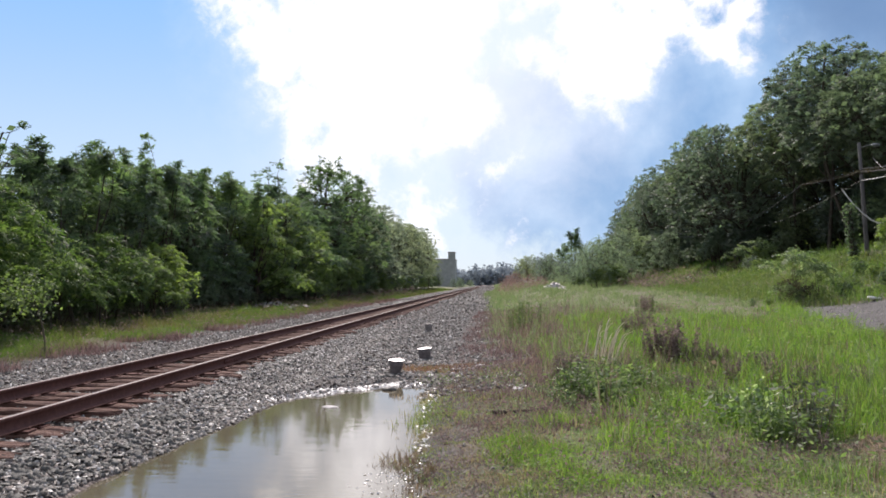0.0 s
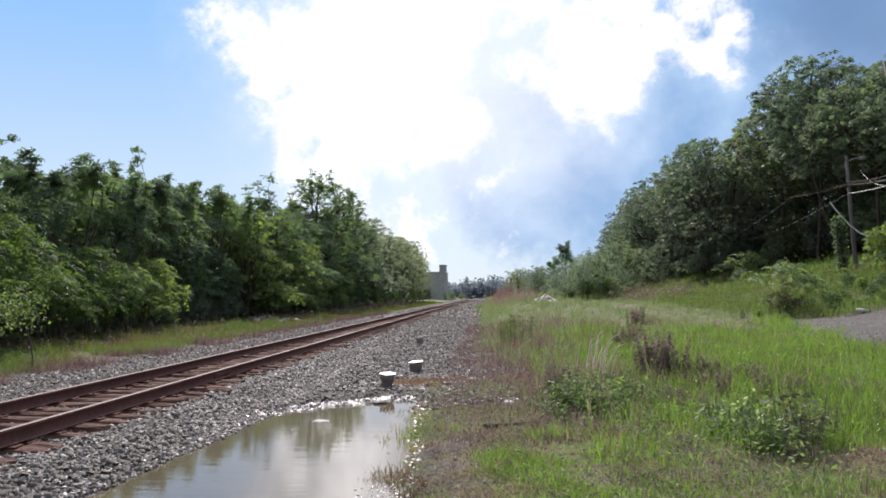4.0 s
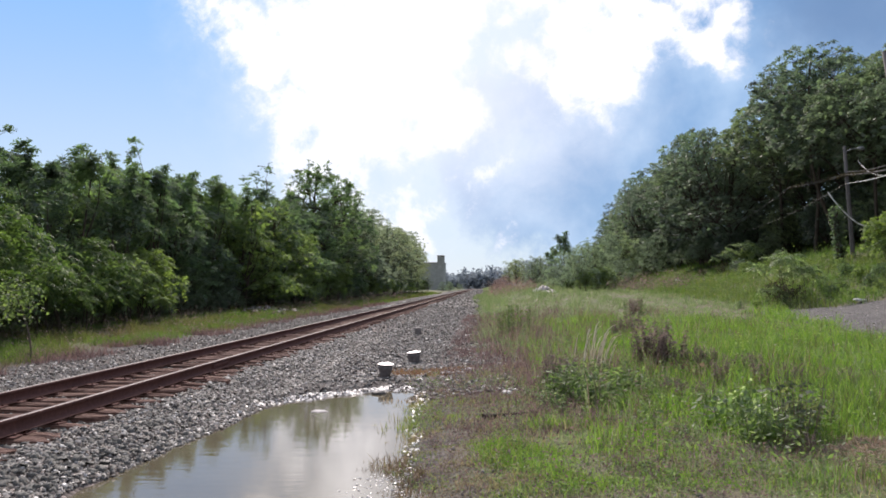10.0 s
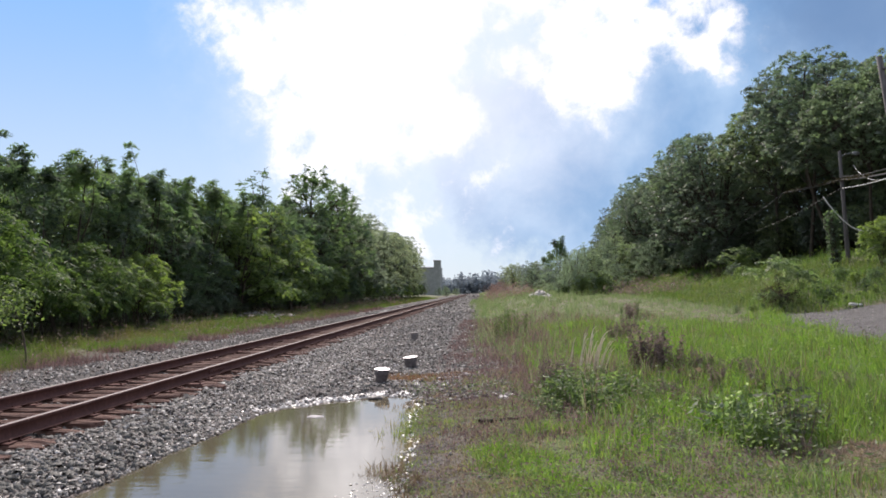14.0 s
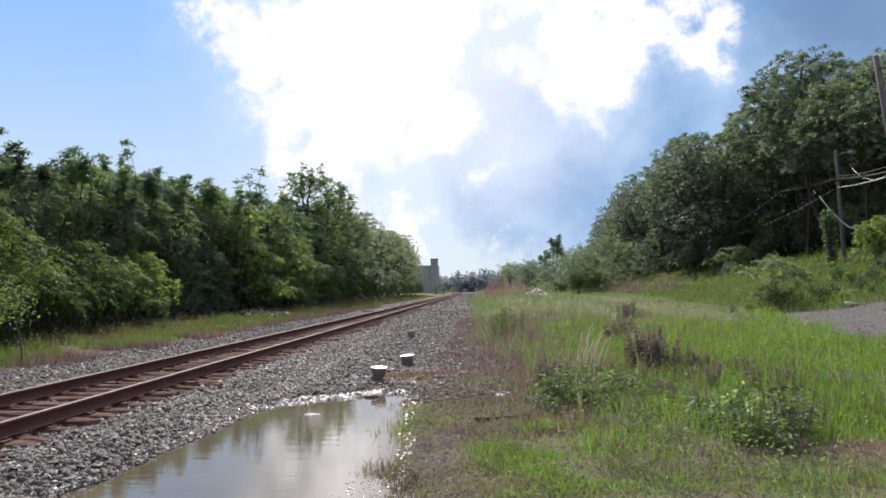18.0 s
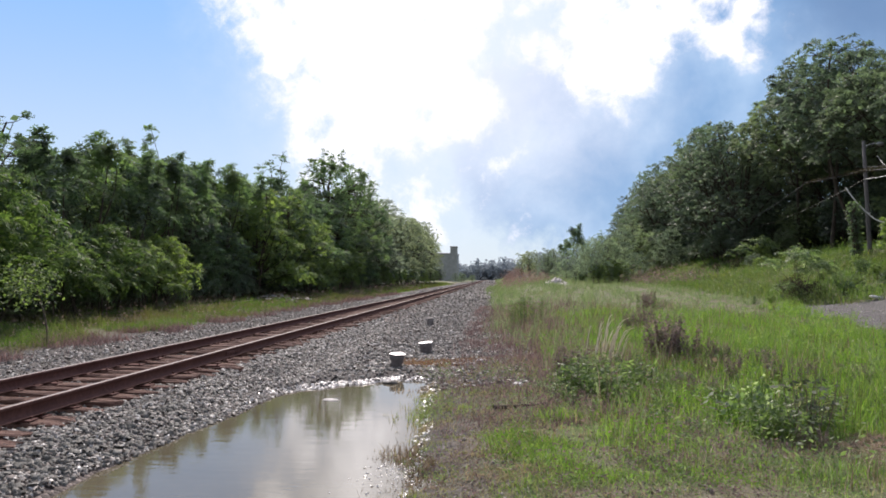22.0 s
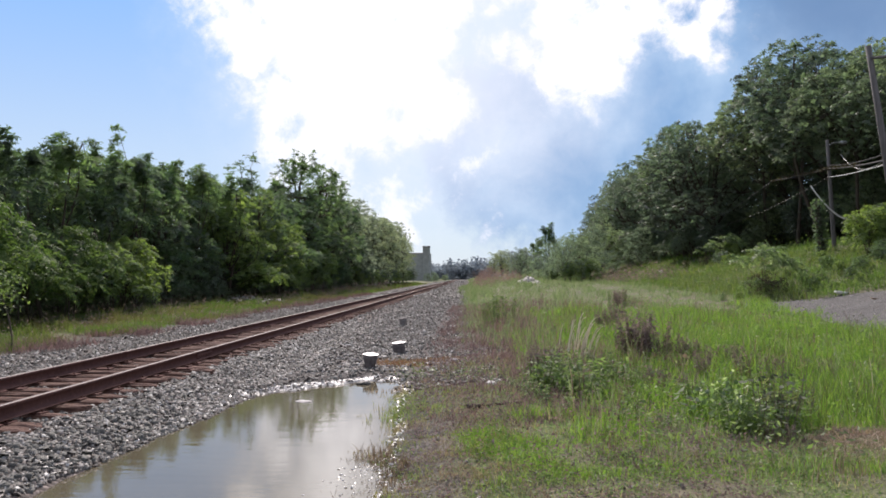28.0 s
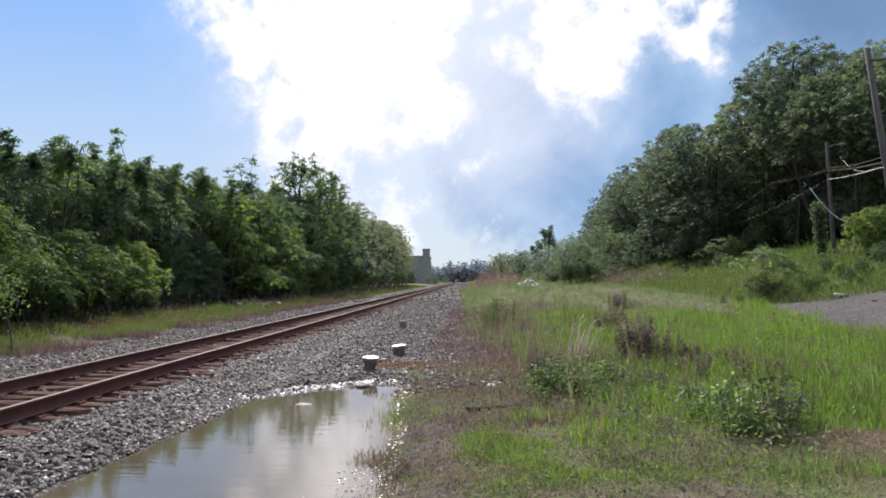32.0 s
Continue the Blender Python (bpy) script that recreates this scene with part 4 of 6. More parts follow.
    plume = make_tree("tree", "young tree with plume-like sprays above its neighbours", "tree", [(0, 0, 6.6, 1.3, 1.3, 1.0), (0.9, 0.3, 7.9, .75, .7, .6), (-0.8, -0.3, 8.4, .6, .6, .55)], 0.11, rng, leaf_dark, 26, 0.85, 9, 6, 0.36, 0.18, 0.45, 0.5, 60, 0.5, group=G1,
                      leaders=((0.5, -0.5, 9.8, 0.55), (-0.8, 0.3, 9.0, 0.5), (1.3, 0.4, 8.6, 0.4)))
    misty = make_tree("tree", "slender open tree with pale foliage, haze put into its colour", "tree", lobes_around(rng, 11, 2.7, 2.0, 8.9, 1.5, 1.0), 0.13, rng, leaf_mist, 170, 0.55, 7, 4, 0.45, 0.2, 0.35, 0.4, 200, 0.4, group=G1)
    # thickets take the paler olive too, so their shade reads as hazed
    thicket = make_tree("shrub", "dense dark thicket under the trees", "shrub", lobes_around(rng, 8, 3.6, 2.6, 8.4, 2.2, 1.6), 0.1, rng, leaf_olive, 50, 0.9, 6, 4, 0.5, 0.24, 0.4, 0.8, 1300, 0.5, trunks=2, group="shrubs under the trees")
    rusty = make_tree("shrub", "rust-brown twiggy shrub beside the far track", "shrub", lobes_around(rng, 8, 3.6, 2.2, 8.4, 2.2, 1.5), 0.08, rng, leaf_rust, 90, 0.9, 6, 4, 0.4, 0.16, 0.2, 0.6, 200, 0.4, trunks=3, group="shrubs beside the far track")
    sumac = make_tree("shrub", "spreading sumac shrub with long light leaves", "shrub", [(-3.6, 0.5, 6.4, 1.5, 1.4, 0.5), (-1.6, -1.2, 8.0, 1.6, 1.4, 0.5), (0.8, 0.4, 8.8, 1.6, 1.4, 0.5), (2.6, 0.3, 7.4, 1.4, 1.4, 0.5), (4.4, 0.6, 6.0, 1.2, 1.2, 0.5)], 0.1, rng, leaf_glossy, 30, 2.0, 8, 8, 0.28, 0.2, 0.5, 1.0, 20, 0.6, trunks=3, group="shrubs on the bank", low=0.1)
    # the shadow under the sumac, built as a clump of near-black leaves
    hollow = make_tree("shrub", "near-black brush standing in for the shadow under the sumac", "shrub", lobes_around(rng, 7, 3.6, 2.6, 8.0, 2.2, 1.6), 0.06, rng, leaf_shadow_vine, 60, 0.9, 6, 4, 0.4, 0.16, 0.3, 0.7, 500, 0.5, trunks=3, group="shrubs on the bank")
    # left: height by distance along the track
    hy, hz = [20, 32, 36, 39, 43, 48, 53, 59, 64, 71, 79, 89, 98, 114, 130, 161, 210, 285], [7.8, 8.8, 9.2, 10.3, 10.1, 10.7, 10.9, 11.2, 11.0, 11.2, 11.6, 12.4, 13.0, 16.2, 16.6, 16.8, 18.5, 17.0]
    y = 19.0
    while y < 238:
        h = float(np.interp(y, hy, hz)) * rng.uniform(0.9, 1.08)
        x = -21.4 + rng.uniform(-1.6, 0.9) - max(0, y - 120) * 0.02
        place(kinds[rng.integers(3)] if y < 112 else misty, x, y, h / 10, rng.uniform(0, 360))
        if y < 150:
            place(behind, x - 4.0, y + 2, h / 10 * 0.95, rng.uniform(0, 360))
            place(thicket, -20.2 + rng.uniform(-0.8, 0.5), y + 1.0, rng.uniform(0.32, 0.44), rng.uniform(0, 360))
            place(thicket, -23.5 + rng.uniform(-0.8, 0.8), y + 2.0, rng.uniform(0.4, 0.55), rng.uniform(0, 360))
        y += 3.4 * (1 + y / 80)
    for k in range(36):
        place(thicket, -19.0 + rng.uniform(-0.5, 0.4), 27 + k * 2.4, rng.uniform(0.17, 0.27), rng.uniform(0, 360))
    for k in range(16):
        place(thicket, -18.8 + rng.uniform(-0.6, 0.6), 114 + k * 7.2, rng.uniform(0.45, 0.65), rng.uniform(0, 360))
    # sprays that stand above their neighbours
    for x, y, s in ((-19.6, 35.6, .90), (-19.4, 43.8, .93), (-19.0, 38.6, .82), (-20, 49, .96), (-20.2, 55.4, 1.04), (-19.8, 60.5, 1.0)):
        plumes.append(place(plume, x, y, s, rng.uniform(0, 360)))
    plumes.append(copy_thing(plume, pose(-17.6, 30.6, 0.0, 0, -14, 0) @ Matrix.Scale(0.78, 4)))
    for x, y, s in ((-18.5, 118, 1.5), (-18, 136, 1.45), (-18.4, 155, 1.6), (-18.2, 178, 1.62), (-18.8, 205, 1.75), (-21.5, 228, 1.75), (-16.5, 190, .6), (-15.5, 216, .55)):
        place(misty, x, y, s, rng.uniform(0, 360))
    place(tall, -20.6, 93, 1.82, 20)
    place(tall, -20.6, 108, 1.7, 140)
    # bright trees in front of the row
    for x, y, s in ((-18.6, 66, .98), (-18.2, 72, .86), (-19.0, 59, .9), (-18.4, 77, .7)):
        place(lit, x, y, s, rng.uniform(0, 360))
    for yy, xx, s, k in ((36.2, -17.4, .40, 0), (38.6, -17.7, .45, 0), (41, -18.2, .34, 0), (20.5, -16.6, .30, 0), (86, -18.0, .66, 0), (92, -17.8, .5, 0), (118, -17.5, .4, 0), (127, -17.4, .3, 0), (138, -17.6, .42, 0), (150, -17.4, .36, 0), (163, -17.4, .45, 0), (180, -17.2, .4, 0), (196, -17.2, .4, 0), (214, -17, .45, 0),
                         (48, -19.4, .42, 1), (53, -19.4, .46, 1), (62, -17.6, .40, 0), (70, -17.4, .42, 0), (101, -18.2, .55, 1), (108, -17.6, .3, 1)):
        place(bush[k], xx, yy, s, rng.uniform(0, 360))
    for x, y, s in ((-16.6, 22.8, .46), (-17.6, 25.4, .60), (-17.0, 28.6, .36), (-17.2, 32.2, .44)):
        place(frond, x, y, s, rng.uniform(0, 360))
    for x, y, s in ((-21.2, 72.6, 1.42), (-21.4, 70.4, 1.30), (-21.6, 68.2, 1.22)):
        place(spire, x, y, s, rng.uniform(0, 360))
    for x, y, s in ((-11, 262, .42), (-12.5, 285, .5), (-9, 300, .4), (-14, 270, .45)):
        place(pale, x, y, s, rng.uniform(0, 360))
    place(plume, 17.0, 160, 1.24, 50)
    place(plume, 15.6, 166, 0.95, 140)
    for x, y, s in ((3.2, 148, .27), (4.3, 155, .32), (2.6, 156, .24), (5.2, 164, .32), (3.4, 172, .3)):
        place(rusty, x, y, s, rng.uniform(0, 360))
    # right: a wooded bank
    y = 42.0
    while y < 206:
        s = float(np.interp(y, [42, 58, 66, 70, 78, 88, 100, 125, 150, 170, 205], [1.45, 1.45, 1.68, 1.95, 2.06, 1.98, 1.92, 1.84, 1.86, 1.8, 1.42]))
        k = rng.integers(3)
        place(canopy[k % 2] if y < 92 or 111 < y < 142 else bank[k], 33.5 - 2.2 * (92 < y < 111) + rng.uniform(-1.2, 1.2), y, s * 0.98 * rng.uniform(0.97, 1.04), rng.uniform(0, 360))
        if y < 210:
            place(bank_behind, 41 + rng.uniform(-1.5, 1.5), y + 3, s * 0.93 * rng.uniform(0.92, 1.05), rng.uniform(0, 360))
            place(thicket, 35.5 + rng.uniform(-1.5, 1.5), y + 1, 0.66 * rng.uniform(0.85, 1.15), rng.uniform(0, 360))
            place(thicket, 40 + rng.uniform(-1, 1), y + 2, 0.7 * rng.uniform(0.85, 1.15), rng.uniform(0, 360))
            place(thicket, 38 + rng.uniform(-1, 1), y + 5.5, 0.66 * rng.uniform(0.85, 1.15), rng.uniform(0, 360))
        y += 6.2 * (1 + y / 260)
    for k in range(34):
        place(thicket, 44 + rng.uniform(-1, 1), 46 + k * 5.0, rng.uniform(0.8, 1.0), rng.uniform(0, 360), 2.2)
        place(thicket, 50 + rng.uniform(-1, 1), 52 + k * 5.2, rng.uniform(1.1, 1.3), rng.uniform(0, 360), 3.0)
    for k in range(9):
        place(thicket, 42.5 + shade_rng.uniform(-1, 1), 60 + k * 3.4, shade_rng.uniform(1.0, 1.2), shade_rng.uniform(0, 360), 1.0)
    for x, y, s, k in ((29.8, 92, .5, 2), (29.4, 98.5, .6, 2), (29, 106, .5, 2), (28.5, 131, .75, 2), (30.5, 140, .8, 2), (31.5, 84, .3, 2), (27, 138, .75, 0), (24, 150, .85, 0), 
                       (17.0, 42.8, .11, 1), (25.5, 76, .2, 2), (27.5, 80, .26, 0), (24.5, 72, .16, 0), (25, 47.5, .38, 0), (26.5, 49, .36, 0), (23, 49.5, .15, 0), (21, 50, .10, 0),
                       (18.8, 41.6, .09, 1), (19.6, 42.4, .11, 1), (20.6, 41.0, .10, 1), (21.8, 42.5, .12, 1), (19.2, 40.2, .07, 0), (20.2, 39.4, .08, 0), (22.6, 40.4, .10, 1), (21.4, 44.0, .11, 0), (20.0, 45.5, .10, 1), (23.4, 43.2, .13, 1), (12.8, 94, .30, 0), (14.8, 98, .36, 0), (17.0, 104, .38, 0), (11.2, 99, .2, 0), (15.2, 42.6, .07, 0), (14.6, 43.8, .06, 1), (18.4, 46, .1, 0), (22.2, 47, .12, 1), (24.4, 45, .14, 1)):
        place(bush[k], x, y, s, rng.uniform(0, 360))
    for x, y, s in ((16.8, 43.2, .34), (17.9, 42.9, .24), (16.0, 42.6, .14), (27.3, 80, .34), (26.6, 84, .26)):
        place(sumac, x, y, s, rng.uniform(-25, 25))
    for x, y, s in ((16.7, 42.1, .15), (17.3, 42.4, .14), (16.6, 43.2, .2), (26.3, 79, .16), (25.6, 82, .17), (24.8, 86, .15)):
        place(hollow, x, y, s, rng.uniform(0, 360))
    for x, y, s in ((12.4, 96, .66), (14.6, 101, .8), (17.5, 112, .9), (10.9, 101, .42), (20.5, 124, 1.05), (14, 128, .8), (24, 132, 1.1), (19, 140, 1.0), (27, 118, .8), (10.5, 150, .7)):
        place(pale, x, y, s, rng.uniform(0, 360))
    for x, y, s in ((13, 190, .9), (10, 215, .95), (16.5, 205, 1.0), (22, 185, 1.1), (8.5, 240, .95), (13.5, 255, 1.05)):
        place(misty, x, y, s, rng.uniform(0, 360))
    for k in (*kinds, frond, plume, misty, tall, lit, spire, pale, *bush, *bank, *canopy, behind, bank_behind, sumac, hollow, thicket, rusty):
        for o in (*k.children_recursive, k):
            bpy.data.objects.remove(o)


build_trees()


# ---- far distance ----
def build_distance():
    rng = np.random.default_rng(21)
    n = 170
    x = np.concatenate([rng.uniform(-160, 60, n), rng.uniform(60, 260, n // 2), rng.uniform(-420, -120, n // 2)])
    y = np.concatenate([rng.uniform(560, 680, n), rng.uniform(480, 640, n // 2), rng.uniform(480, 640, n // 2)])
    rows = []
    for a, b in zip(x, y):
        h = rng.uniform(9, 17) + 3 * bumps(a * 0.05, 3.0, 1.0)
        P = crown_points(lobes_around(rng, 5, 5, 3, h, 4.5, 3.5), 26, 9, 1.3, rng) + np.array([a, b, float(ground_z(a, b)) - 1])
        rows.append(P)
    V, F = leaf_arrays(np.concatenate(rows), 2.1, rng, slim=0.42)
    tagged(new("far_woods", mesh_np("far_woods", V, F, leaf_far_haze)), "line of far woods at the end of the track, haze painted into the leaves", "woods", kind="stuff")
    # old works building with a stair tower
    b = thing("works_building", "old pale concrete works building with a square tower", "building", (-19.5, 340, -0.4))

    def block(name, x0, x1, y0, y1, z0, z1, mat, parent, label=""):
        bm = bmesh.new()
        bmesh.ops.create_cube(bm, size=1)
        bmesh.ops.scale(bm, vec=(x1 - x0, y1 - y0, z1 - z0), verts=bm.verts)
        bmesh.ops.bevel(bm, geom=list(bm.edges), offset=0.05, segments=1, affect="EDGES")
        bmesh.ops.translate(bm, vec=((x0 + x1) / 2, (y0 + y1) / 2, (z0 + z1) / 2), verts=bm.verts)
        return part(name, bm_mesh(name, bm, mat), parent, label)

    block("wall", -13, 2.2, 0, 22, 0, 12.6, tower_wall, b)
    tower = block("tower", -0.6, 2.4, -0.4, 6, 0, 15.6, tower_wall, b, "square stair tower")
    block("parapet", -0.8, 2.6, -0.65, 6.25, 15.6, 16.0, concrete, tower)
    block("roof", -13.2, 2.4, -0.2, 22.2, 12.604, 12.9, concrete, b)


build_distance()


# ---- utility poles and wires ----
def cable(name, pts, r, mat, parent, label=""):
    cu = tube(pts, [r] * len(pts), 6)
    return part(name, mesh_np(name, *cu, mat, True), parent, label)


def sag(a, b, drop, n=14):
    a, b = np.array(a, float), np.array(b, float)
    return [a + (b - a) * t - np.array([0, 0, 4 * drop * t * (1 - t)]) for t in np.linspace(0, 1, n)]


def build_poles():
    def pole(x, y, top, lean_x, r, label):
        z = float(ground_z(x, y))
        p = thing("utility_pole", label, "utility pole", (x, y, z - 0.3), "poles along the bank")
        h = top - z + 0.3
        part("pole", mesh_np("pole", *tube([(0, 0, 0), (lean_x * 0.5, 0, h * 0.5), (lean_x, 0, h - 0.02), (lean_x, 0, h)], [r, r * 0.85, r * 0.7, 0.01], 12), pole_wood, True), p)
        return p, h

    p1, h1 = pole(27.9, 58, 12.1, -0.42, 0.17, "weathered wooden utility pole with a small street lamp")
    arm = cable("lamp_arm", [(-0.42, 0, h1 - 0.5), (0.0, -0.1, h1 - 0.28), (0.55, -0.15, h1 - 0.2)], 0.035, galvanised, p1, "galvanised steel lamp arm")
    bm = bmesh.new()
    bmesh.ops.create_uvsphere(bm, u_segments=12, v_segments=8, radius=0.2)
    bmesh.ops.scale(bm, vec=(1.5, 0.8, 0.75), verts=bm.verts)
    bmesh.ops.translate(bm, vec=(0.72, -0.15, h1 - 0.24), verts=bm.verts)
    part("lamp_head", bm_mesh("lamp_head", bm, galvanised, True), arm)
    p2, h2 = pole(21.7, 38, 13.2, -1.6, 0.2, "thick leaning wooden utility pole")
    cross = part("crossarm", mesh_np("crossarm", *tube([(-1.55 - 0.0, -0.2, h2 - 0.7), (0.2, -0.2, h2 - 0.55)], [0.07, 0.07], 4), pole_wood), p2)
    for k in range(2):
        bm = bmesh.new()
        bmesh.ops.create_cone(bm, segments=10, radius1=0.05, radius2=0.07, depth=0.18, cap_ends=True)
        bmesh.ops.translate(bm, vec=(-0.5 + 0.6 * k, -0.2, h2 - 0.45 + 0.05 * k), verts=bm.verts)
        part("insulator", bm_mesh("insulator", bm, dark_opening, True), cross)
    lines = thing("overhead_wires", "sagging overhead telephone and power wires on the poles", "wires")
    a, m, far = (20.95, 37.8, 7.45), (27.4, 57.8, 9.85), (31.7, 110.0, 9.0)
    cable("wire", sag(a, m, 0.12), 0.05, cable_black, lines, "thick black telephone cable")
    cable("wire", sag((20.9, 37.8, 7.75), (27.45, 57.8, 10.1), 0.18), 0.025, cable_black, lines)
    cable("wire", sag((20.98, 37.8, 7.25), (27.5, 57.8, 9.2), 0.1), 0.02, cable_pale, lines)
    up = (29.7, 74.0, 11.0)
    cable("wire", sag(m, up, 0.12), 0.04, cable_black, lines)
    rng = np.random.default_rng(32)
    t = rng.uniform(0, 1, 700) ** 1.2
    P = np.array(m) + (np.array(up) - np.array(m)) * t[:, None] + rng.normal(size=(700, 3)) * np.array([0.08, 0.12, 0.08])
    t = 1 - rng.uniform(0, 1, 350) ** 1.4 * 0.6
    Q = np.array(a) + (np.array(m) - np.array(a)) * t[:, None] + rng.normal(size=(350, 3)) * np.array([0.06, 0.1, 0.06])
    part("vine", mesh_np("vine", *leaf_arrays(np.concatenate([P, Q]), 0.12, rng), leaf_shadow_vine), lines, "withered vine grown along the cable", "stuff")
    cable("wire", sag(up, far, 0.9), 0.035, cable_weathered, lines)
    cable("wire", sag((27.45, 57.8, 9.2), (31.6, 110, 8.6), 1.2), 0.013, cable_weathered, lines)
    cable("wire", sag(far, (32.1, 140, 10.5), 0.7), 0.04, cable_weathered, lines)
    cable("wire", sag((31.6, 110, 8.6), (33.1, 142, 11.6), 0.9), 0.03, cable_weathered, lines)
    cable("wire", sag((28.2, 57.5, 10.9), (20.9, 37.8, 7.6), 0.9), 0.013, cable_pale, lines)
    cable("drop_wire", [(25.48, 56.5, 8.4), (25.79, 56.5, 7.92), (26.31, 56.5, 7.25), (26.9, 56.5, 6.61), (27.5, 56.5, 6.11), (27.9, 56.5, 5.93), (28.6, 56.5, 5.84), (29.6, 56.5, 5.8)], 0.05, cable_pale, lines, "slack pale cable hanging in a curve")
    # ivy-grown stump beside the pole
    rng = np.random.default_rng(31)
    z = float(ground_z(26.3, 56.5))
    st = thing("ivy_stump", "dead trunk overgrown with green ivy beside the pole", "tree stump", (26.3, 56.5, z - 0.2))
    part("trunk", mesh_np("trunk", *limb((0, 0, 0), (-0.3, 0, 4.2), 0.28, 0.16, rng, 0.02, 6, 9), bark, True), st)
    t = rng.uniform(0, 1, 1500)
    P = np.stack([-0.3 * t, np.zeros(1500), 4.3 * t], 1) + unit(rng.normal(size=(1500, 3))) * (0.28 + 0.32 * rng.uniform(0, 1, 1500) ** 2)[:, None]
    part("ivy", mesh_np("ivy", *leaf_arrays(P, 0.2, rng), leaf_dark), st, "green ivy leaves", "stuff")


build_poles()


# ---- marker posts in the gravel ----
def build_posts():
    for x, y, r, h, tilt, cap_r in ((-2.16, 16.6, 0.11, 0.34, 6, 0.18), (-1.80, 20.0, 0.165, 0.29, -2, 0.19), (-2.68, 31.5, 0.15, 0.33, 0, 0.17)):
        z = float(top_z(x, y))
        p = thing("marker_post", "short grey concrete post with a " + ("worn white" if y < 25 else "bare grey") + " cap in the gravel", "post", (x, y, z - 0.05), "posts beside the track")
        p.matrix_basis = pose(x, y, z - 0.05, 5, tilt, 0)
        bm = bmesh.new()
        bmesh.ops.create_cone(bm, segments=18, radius1=r * 0.8, radius2=cap_r * 0.94, depth=h, cap_ends=True)
        bmesh.ops.translate(bm, vec=(0, 0, h / 2), verts=bm.verts)
        bmesh.ops.subdivide_edges(bm, edges=[e for e in bm.edges if abs(e.verts[0].co.z - e.verts[1].co.z) > 0.1], cuts=3)
        for v in bm.verts:
            v.co += Vector((noise.noise(v.co * 14), noise.noise(v.co * 14 + Vector((5, 0, 0))), 0)) * 0.012
        part("post", bm_mesh("post", bm, dark_concrete if y < 25 else concrete, True), p)
        # cap: painted on its face, bare below
        bm = bmesh.new()
        bmesh.ops.create_cone(bm, segments=20, radius1=cap_r * 0.93, radius2=cap_r, depth=0.026, cap_ends=True)
        bmesh.ops.translate(bm, vec=(0, 0, h + 0.014), verts=bm.verts)
        for v in bm.verts:
            v.co.z += 0.012 * noise.noise(v.co * 9) + 0.05 * v.co.x
        cap = bm_mesh("cap", bm, white_paint if y < 25 else concrete, False)
        cap.materials.append(dark_concrete)
        for f in cap.polygons:
            f.material_index = 0 if f.normal.z > 0.5 else 1
        part("cap", cap, p, "worn white painted cap" if y < 25 else "bare grey concrete cap")


build_posts()


# ---- grass and weeds ----
def turf(name, label, category, n, x0, x1, y0, y1, h0, h1, w, mat, seed, keep=None, near=1.2, lean=0.35, clump=0.12, per=7):
    """Grass in tufts over a strip of ground."""
    rng = np.random.default_rng(seed)
    cx, cy = scatter(rng, n // per, x0, x1, y0, y1, near)
    if keep is not None:
        k = keep(cx, cy, rng)
        cx, cy = cx[k], cy[k]
    big = rng.uniform(0.45, 1.25, len(cx)) * np.where(rng.uniform(0, 1, len(cx)) < 0.06, 1.5, 1.0)
    x = np.repeat(cx, per) + rng.normal(0, clump, len(cx) * per)
    y = np.repeat(cy, per) + rng.normal(0, clump, len(cx) * per)
    h = rng.uniform(h0, h1, len(x)) * np.repeat(big, per) * (1 - 0.45 * soft(8.5, 11, x) * soft(18, 26, y) * soft(14.5, 12.5, x)) * (0.62 + 0.38 * soft(8, 15, y)) * (0.78 + 0.42 * bumps(x, y, 0.9) + 0.2 * bumps(x, y, 2.7))
    P = np.stack([x, y, ground_z(x, y) - 0.02], 1)
    V, F = blade_arrays(P, np.maximum(h, 0.04), w * (0.6 + y / 22), rng, lean)
    return tagged(new(name, mesh_np(name, V, F, mat)), label, category, kind="stuff")


def off_lot(x, y, rng=None):
    near = np.interp(y, [4, 20, 26, 36, 40, 42], [11.0, 11.0, 12.2, 13.7, 13.6, 15.0])
    far = np.interp(x, [11, 15, 19, 30, 40], [41.0, 40.5, 35.5, 28.0, 26.0])
    return ~((x > near) & (y < far))


